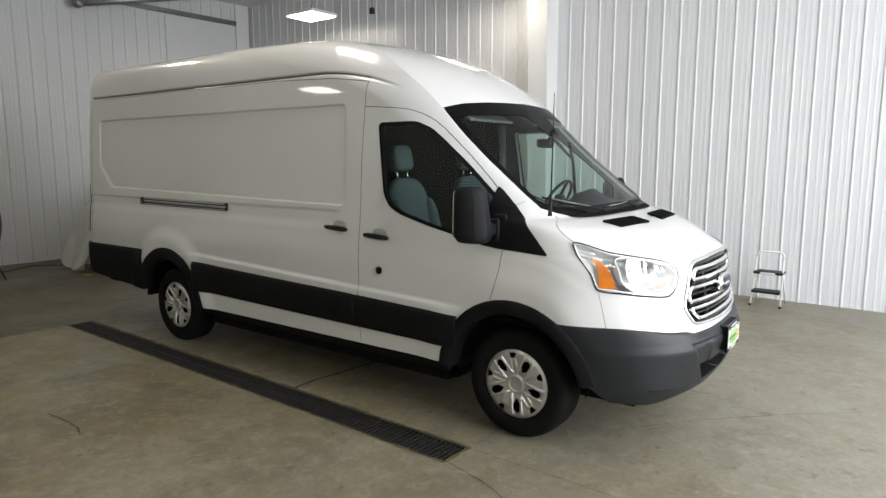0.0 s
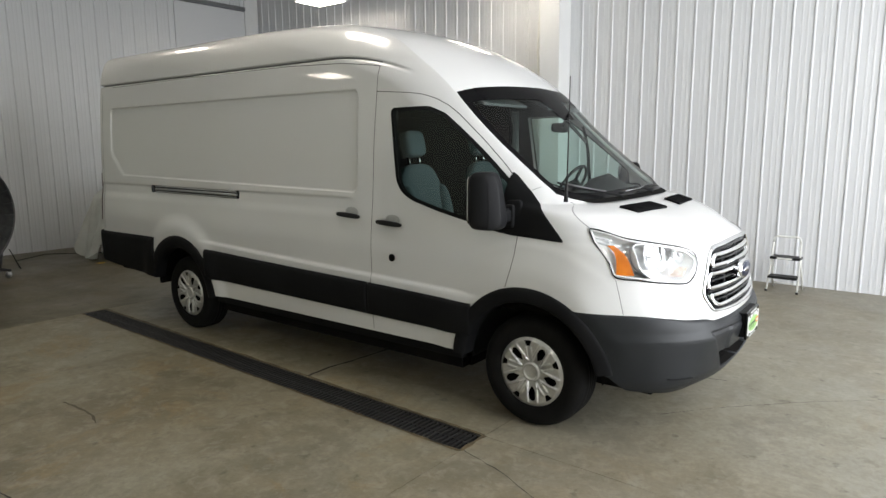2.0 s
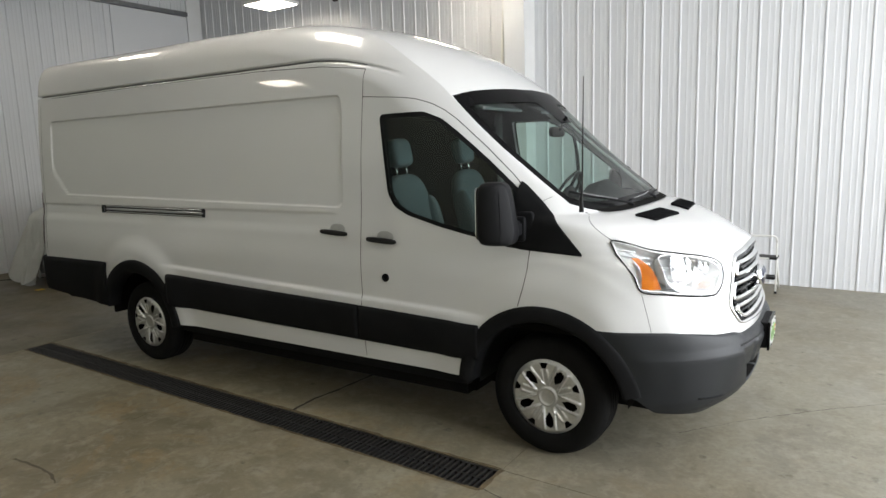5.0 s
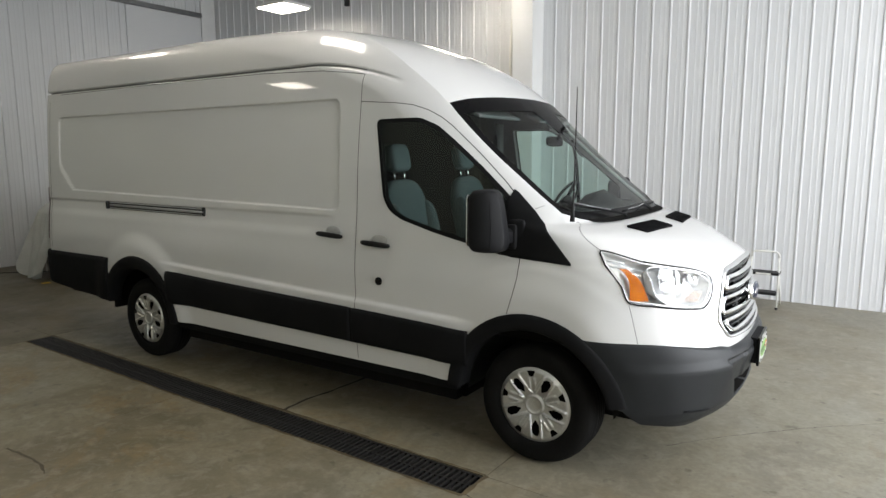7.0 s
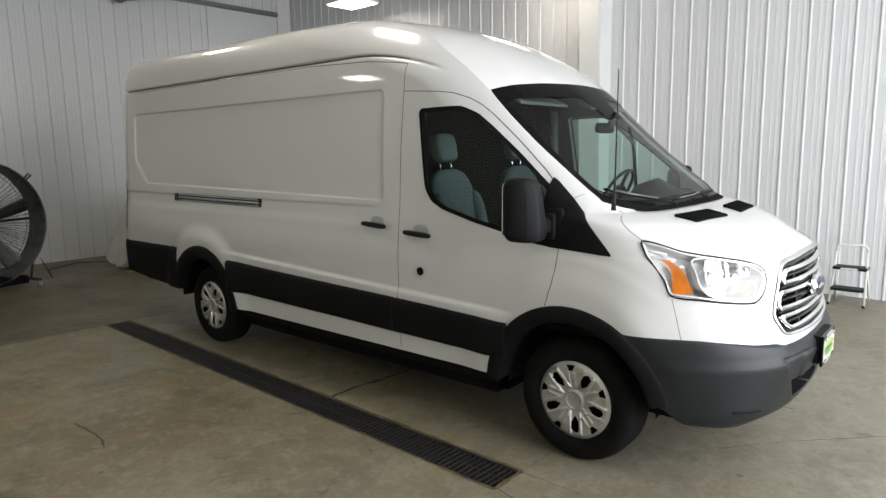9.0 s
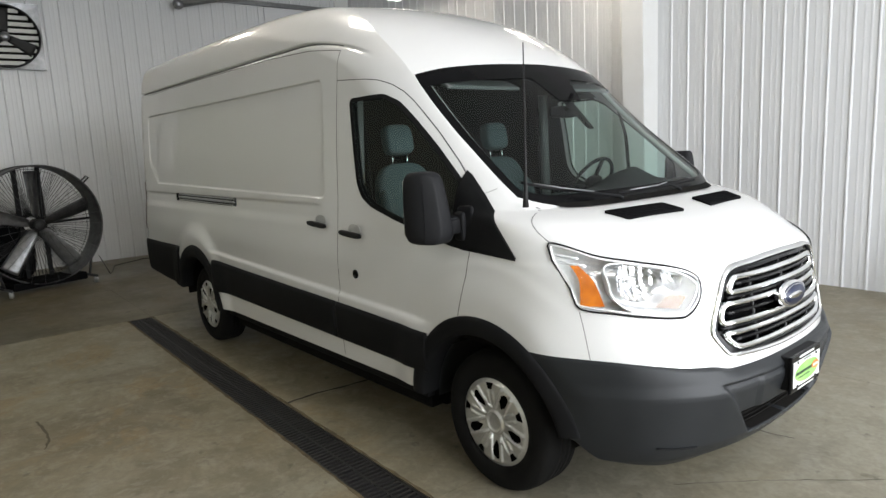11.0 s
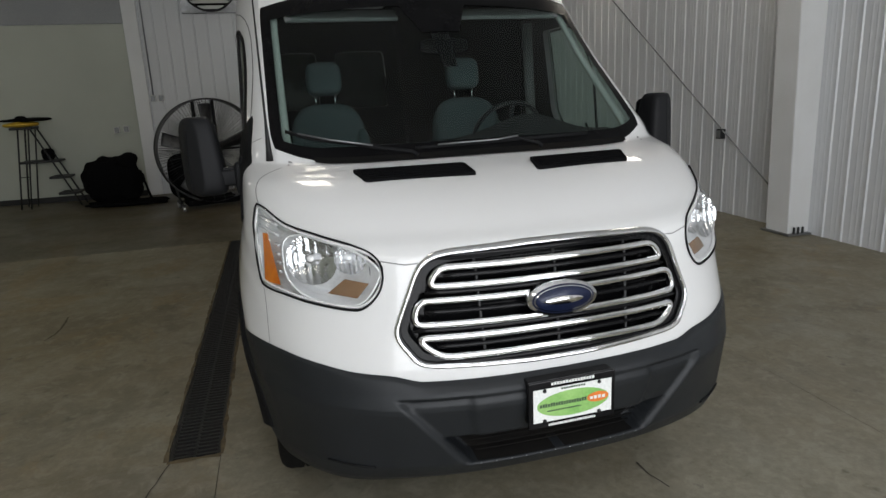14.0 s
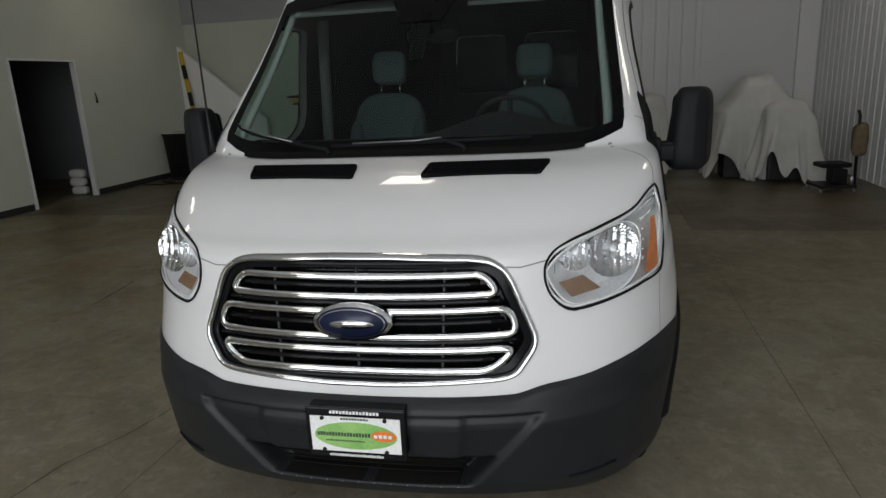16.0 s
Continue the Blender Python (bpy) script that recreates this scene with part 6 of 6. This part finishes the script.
dp = [bm.verts.new((-0.04, 0.47 * math.cos(2 * math.pi * k / n), 0.47 * math.sin(2 * math.pi * k / n))) for k in range(n)]
for k in range(n):
    j = (k + 1) % n
    for p, q in ((fr, inn), (inn, dp), (bk, fr)):
        bm.faces.new((p[k], p[j], q[j], q[k]))
part("housing", bm, GALV, ex, "galvanised square housing")
part("ring", tube(bmesh.new(), [(0.058, 0.472 * math.cos(2 * math.pi * k / 48), 0.472 * math.sin(2 * math.pi * k / 48)) for k in range(48)], 0.016, 8, closed=True), BLACK_PLASTIC, ex)
part("shaft_wall", lathe(bmesh.new(), [(0.468, 0.0), (0.468, -0.035), (0, -0.035)], TO_X, 40), UNDER, ex)
# pale blades: daylight from behind is put into their colour
for k in range(9):
    z = -0.4 + 0.1 * k
    w = math.sqrt(max(0.46**2 - z * z, 0.01))
    part("louvre", box(bmesh.new(), -0.03, -0.018, -w, w, z - 0.03, z + 0.03), SOCKET, ex, "pale louvre blade with daylight in its colour")
for k in range(3):
    a0 = radians(90 + 120 * k)
    bm = bmesh.new()

    def eb(u, v):
        r = 0.06 + 0.37 * u
        d = (0.05 + 0.05 * u) * (v - 0.5) * 2
        return Vector((0.02 + 0.35 * d, r * math.cos(a0) - d * math.sin(a0), r * math.sin(a0) + d * math.cos(a0)))
    patch(bm, eb, 6, 4)
    ob = part("blade", bm, DARK_STEEL, ex)
    mod = ob.modifiers.new("thick", "SOLIDIFY")
    mod.thickness = 0.006
part("hub", lathe(bmesh.new(), [(0, 0.06), (0.055, 0.06), (0.07, 0.04), (0.07, -0.01), (0, -0.01)], TO_X, 20), GALV, ex)

# two-step stool by the wall
st = thing("step_stool", "grey metal folding stool with two black treads", "step stool", pose(0.46, 4.06, 0))
for s in (-1, 1):
    part("front_leg", tube(bmesh.new(), [(s * 0.165, -0.05, 0), (s * 0.15, 0.08, 0.4), (s * 0.145, 0.1, 0.58)], 0.011, 8), PIPE, st)
    part("rear_leg", tube(bmesh.new(), [(s * 0.16, 0.3, 0), (s * 0.15, 0.12, 0.39)], 0.011, 8), PIPE, st)
    part("foot", tube(bmesh.new(), [(s * 0.166, -0.055, 0), (s * 0.164, -0.05, 0.025)], 0.015, 8), BLACK_PLASTIC, st)
arc = [(-0.145, 0.1, 0.58), (-0.14, 0.103, 0.625), (-0.115, 0.105, 0.65), (0.115, 0.105, 0.65), (0.14, 0.103, 0.625), (0.145, 0.1, 0.58)]
part("handle", tube(bmesh.new(), arc, 0.011, 8), PIPE, st)
part("tread", box(bmesh.new(), -0.16, 0.16, 0.0, 0.2, 0.385, 0.415, bevel=0.008), BLACK_PLASTIC, st)
part("tread", box(bmesh.new(), -0.155, 0.155, -0.08, 0.1, 0.165, 0.195, bevel=0.008), BLACK_PLASTIC, st)
part("tread_edge", box(bmesh.new(), -0.08, 0.08, -0.006, -0.001, 0.39, 0.41), PIPE, st)
part("brace", tube(bmesh.new(), [(-0.158, 0.26, 0.06), (0.158, 0.26, 0.06)], 0.006, 6), PIPE, st)


# dust sheets over machines
def draped(name, label, cx, cy, rx, ry, height, seed, hem=0.03, power=5, flare=0.08):
    """A sheet hanging over something: its top follows height(y), and folds deepen towards the hem."""
    rnd = random.Random(seed)
    ph = [rnd.uniform(0, 6.28) for _ in range(8)]
    bm = bmesh.new()

    def f(u, v):
        a = 2 * math.pi * u
        sq = (abs(math.cos(a)) ** power + abs(math.sin(a)) ** power) ** (-1 / power)
        fold = abs(math.sin(4.5 * a + ph[0])) * 1.3 + 0.6 * math.sin(13 * a + ph[1]) + 0.4 * abs(math.sin(11 * a + ph[2])) - 0.9
        inner, fall = min(v / 0.4, 1.0), max(0.0, (v - 0.4) / 0.6)
        crumple = noise.noise(Vector((4 * math.cos(a), 4 * math.sin(a), seed + 2.5 * v)))
        r = 0.78 * inner + 0.1 * fall**0.5 + fall * (0.12 * fold * fall**0.6 + flare * fall + 0.13 * crumple)
        x, y = cx + rx * sq * r * math.cos(a), cy + ry * sq * r * math.sin(a)
        top = float(height(cy + ry * sq * 0.8 * inner * math.sin(a))) * (1 - 0.09 * inner**3) + 0.05 * abs(noise.noise(Vector((x * 2.6, y * 2.6, seed)))) * (1 - fall)
        low = max(0.012, hem + 0.42 * max(0, math.sin(3 * a + ph[3])) ** 5 + 0.22 * max(0, math.sin(5 * a + ph[4])) ** 4 + 0.03 * math.sin(19 * a + ph[5]))
        return Vector((x, y, top + (low - top) * fall**1.1))
    patch(bm, f, 260, 52, closed=True)
    bmesh.ops.remove_doubles(bm, verts=bm.verts[:], dist=1e-4)
    return tagged(part(name, bm, CLOTH), label, "dust sheet")


draped("dust_sheet", "white dust sheet hanging over a tall machine", -8.15, 3.08, 0.5, 0.62, heights((2.5, 1.05), (2.72, 1.22), (2.95, 1.5), (3.3, 1.54), (3.5, 1.35), (3.8, 1.2)), 3)
draped("dust_sheet", "crumpled white dust sheet over a boxy machine", -7.78, 3.5, 0.42, 0.44, heights((3.05, 1.06), (3.16, 1.15), (3.5, 1.17), (3.7, 1.13), (3.9, 0.9)), 21, power=7, flare=0.26)
draped("dust_sheet", "white dust sheet hanging over a low machine", -8.6, 1.05, 0.5, 1.0, heights((0.0, 0.95), (0.4, 1.15), (1.2, 1.25), (1.9, 1.4)), 8)
for cx, cy, w, name in ((-8.15, 3.1, 0.4, "dark steel base of a machine under the tall sheet"), (-7.85, 3.5, 0.24, "dark steel base of a machine under the crumpled sheet"), (-8.6, 1.05, 0.6, "dark steel base of a machine under the low sheet")):
    tagged(part("machine_base", box(bmesh.new(), cx - 0.24, cx + 0.24, cy - w, cy + w, 0.0, 0.7, bevel=0.03), DARK_STEEL), name, "machine")

# rolling mechanic's stool
cr = thing("creeper_seat", "black rolling mechanic's seat with castors", "seat", pose(-6.75, 3.84, 0, 0, 0, 8) @ Matrix.Scale(0.8, 4))
part("seat", box(bmesh.new(), -0.19, 0.19, -0.24, 0.22, 0.40, 0.48, bevel=0.03), BLACK_PLASTIC, cr)
part("post", box(bmesh.new(), -0.12, 0.12, -0.1, 0.14, 0.13, 0.40, bevel=0.02, m=Matrix.Translation((0, 0.06, 0)) @ Matrix.Shear("XZ", 4, (0, -0.3))), BLACK_PLASTIC, cr)
part("tray", box(bmesh.new(), -0.28, 0.28, -0.28, 0.28, 0.085, 0.125, bevel=0.015), BLACK_PLASTIC, cr)
for x in (-0.25, 0.25):
    for y in (-0.26, 0.26):
        part("castor", lathe(bmesh.new(), [(0, -0.014), (0.036, -0.014), (0.04, 0), (0.036, 0.014), (0, 0.014)], pose(x, y, 0.04, 0, 90, 30), 14), ALU, cr)
        part("fork", box(bmesh.new(), x - 0.016, x + 0.016, y - 0.012, y + 0.012, 0.045, 0.085), DARK_STEEL, cr)
part("bottle", lathe(bmesh.new(), [(0, 0.126), (0.03, 0.126), (0.03, 0.24), (0.012, 0.27), (0, 0.28)], pose(0.2, 0.22, 0), 14), ALU, cr)
broom = thing("floor_brush", "worn yellow-brown brush standing by the ribbed wall", "brush")
bm = bmesh.new()
lump(bm, (-7.2, 4.28, 0.62), (0.09, 0.1, 0.22), 3, ripple=0.35)
part("head", bm, WOOD, broom)
part("grip", tube(bmesh.new(), [(-7.2, 4.28, 0.0), (-7.2, 4.26, 0.95), (-7.22, 4.24, 1.02)], 0.02, 8), BLACK_PLASTIC, broom)

# in the dark back room: white boxes by the jamb and a red cabinet
for k in range(3):
    bm = bmesh.new()
    lump(bm, (-7.02 + 0.012 * (k % 2), -8.22, 0.078 + 0.15 * k), (0.085, 0.15, 0.078), 3.2, ripple=0.012)
    bx = tagged(part("packed_bag", bm, SOCKET), "crumpled white packed bag stacked inside the doorway", "bag", group="stacked bags")
cab = thing("tool_cabinet", "dark red tool cabinet in the unlit back room", "cabinet")
part("body", box(bmesh.new(), -7.2, -6.3, -10.6, -10.1, 0.05, 1.0, bevel=0.01), RED, cab)
for k in range(4):
    part("drawer", box(bmesh.new(), -7.17, -6.33, -10.099, -10.08, 0.1 + 0.22 * k, 0.29 + 0.22 * k, bevel=0.004), RED, cab)
shelf = thing("wall_shelf", "long grey shelf on the back room wall", "shelf")
part("board", box(bmesh.new(), -8.5, -4.5, Y0 - 3.898, Y0 - 3.4, 1.55, 1.6), GALV, shelf)
scrap = tagged(part("paper_scrap", box(bmesh.new(), -8.22, -8.12, -0.05, 0.05, 0.001, 0.006), YELLOW), "yellow scrap of paper on the floor", "paper")

# ---------------------------------------------------------------- floor slabs, wall panels and grate bars
floor = tagged(backing("floor", (X0 - 0.2, X1 + 0.2, Y0 - 0.0, Y1 + 0.2, -0.3, -0.2), mat=CONCRETE_DARK), "stained concrete floor with sawn joints", "floor")
G = 0.0014
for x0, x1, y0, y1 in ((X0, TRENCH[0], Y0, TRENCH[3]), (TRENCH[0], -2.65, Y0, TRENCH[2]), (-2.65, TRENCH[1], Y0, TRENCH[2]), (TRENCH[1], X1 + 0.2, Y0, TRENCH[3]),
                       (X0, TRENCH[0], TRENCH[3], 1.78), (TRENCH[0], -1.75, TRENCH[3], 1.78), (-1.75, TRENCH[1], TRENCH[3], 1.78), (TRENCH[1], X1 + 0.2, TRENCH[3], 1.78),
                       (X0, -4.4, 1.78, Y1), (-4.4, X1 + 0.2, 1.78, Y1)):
    part("concrete_slab", box(bmesh.new(), x0 + G, x1 - G, y0 + G, y1 - G, -0.2, 0.0), CONCRETE_DIM if x1 <= -4.4 else CONCRETE, floor)

# wall panels
n = math.ceil((X1 - X0) / PANEL)
for k in range(n):
    ob = new("panel", panel_mesh)
    ob.parent, ob.location = wall_north, (X0 - 0.085 + k * PANEL, Y1, 0)
for k in range(math.ceil((Y1 + 3.0) / PANEL)):
    ob = new("panel", panel_mesh)
    ob.parent, ob.matrix_local = wall_west, pose(X0, -3.0 + k * PANEL, 0, 0, 0, 90)
# trench drain
drain = thing("trench_drain", "dark cast-iron grate over a floor drain", "drain", kind="structure")
bm = bmesh.new()
box(bm, TRENCH[0] + 0.003, TRENCH[1] - 0.003, TRENCH[2] + 0.003, TRENCH[2] + 0.02, -0.03, -0.004), box(bm, TRENCH[0] + 0.003, TRENCH[1] - 0.003, TRENCH[3] - 0.02, TRENCH[3] - 0.003, -0.03, -0.004)
part("frame", bm, GRATE, drain)
bar_bm = box(bmesh.new(), -0.0075, 0.0075, TRENCH[2] + 0.021, TRENCH[3] - 0.021, -0.026, -0.004)
bar_mesh = bpy.data.meshes.new("bar")
bar_bm.to_mesh(bar_mesh)
bar_bm.free()
bar_mesh.materials.append(GRATE)
count = 138
for k in range(count):
    ob = new("bar", bar_mesh)
    ob.parent, ob.location = drain, (TRENCH[0] + 0.012 + (TRENCH[1] - TRENCH[0] - 0.024) * k / (count - 1), 0, 0)
part("rib", box(bmesh.new(), TRENCH[0] + 0.003, TRENCH[1] - 0.003, -1.378, -1.366, -0.028, -0.006), GRATE, drain)


def crack(line, width, seed, mat=CRACK, name="crack"):
    """A ragged dark line on the floor."""
    rnd = random.Random(seed)
    bm = bmesh.new()
    pts = [(x + rnd.uniform(-0.004, 0.004), y + rnd.uniform(-0.004, 0.004)) for x, y in dense(line, 0.06)]
    rows = []
    for i, (x, y) in enumerate(pts):
        a, b = pts[max(0, i - 1)], pts[min(len(pts) - 1, i + 1)]
        d = Vector((b[0] - a[0], b[1] - a[1])).normalized()
        w = width * rnd.uniform(0.3, 1.2)
        rows.append([bm.verts.new((x - d.y * s * w, y + d.x * s * w, 0.004)) for s in (-0.5, 0.5)])
    for a, b in zip(rows, rows[1:]):
        bm.faces.new((a[0], a[1], b[1], b[0]))
    return part(name, bm, mat, floor)


for k, y in enumerate((TRENCH[2] - 0.004, TRENCH[3] + 0.004)):
    crack([(TRENCH[0], y), (TRENCH[1], y)], 0.022, 20 + k, RUST_EDGE, "worn_edge")
crack([(TRENCH[1] + 0.004, TRENCH[2]), (TRENCH[1] + 0.004, TRENCH[3])], 0.03, 24, RUST_EDGE, "worn_edge")
crack([(-0.1, -1.48), (0.2, -1.55), (0.5, -1.68), (1.1, -1.75), (2.0, -1.95)], 0.006, 1)
crack([(-1.78, -1.24), (-1.8, -1.01), (-1.77, -0.8), (-1.74, -0.3)], 0.024, 2)
crack([(-2.72, -2.62), (-2.6, -2.605), (-2.43, -2.592), (-2.3, -2.602), (-2.18, -2.635)], 0.017, 3, STAIN, "stain")
crack([(0.58, 0.58), (0.68, 0.58), (0.78, 0.61)], 0.014, 4)
crack([(-1.55, -3.3), (-1.9, -3.35), (-2.2, -3.4)], 0.012, 5)
crack([(0.6, -0.3), (0.9, 0.08), (1.3, 0.5), (1.8, 0.95)], 0.004, 6)
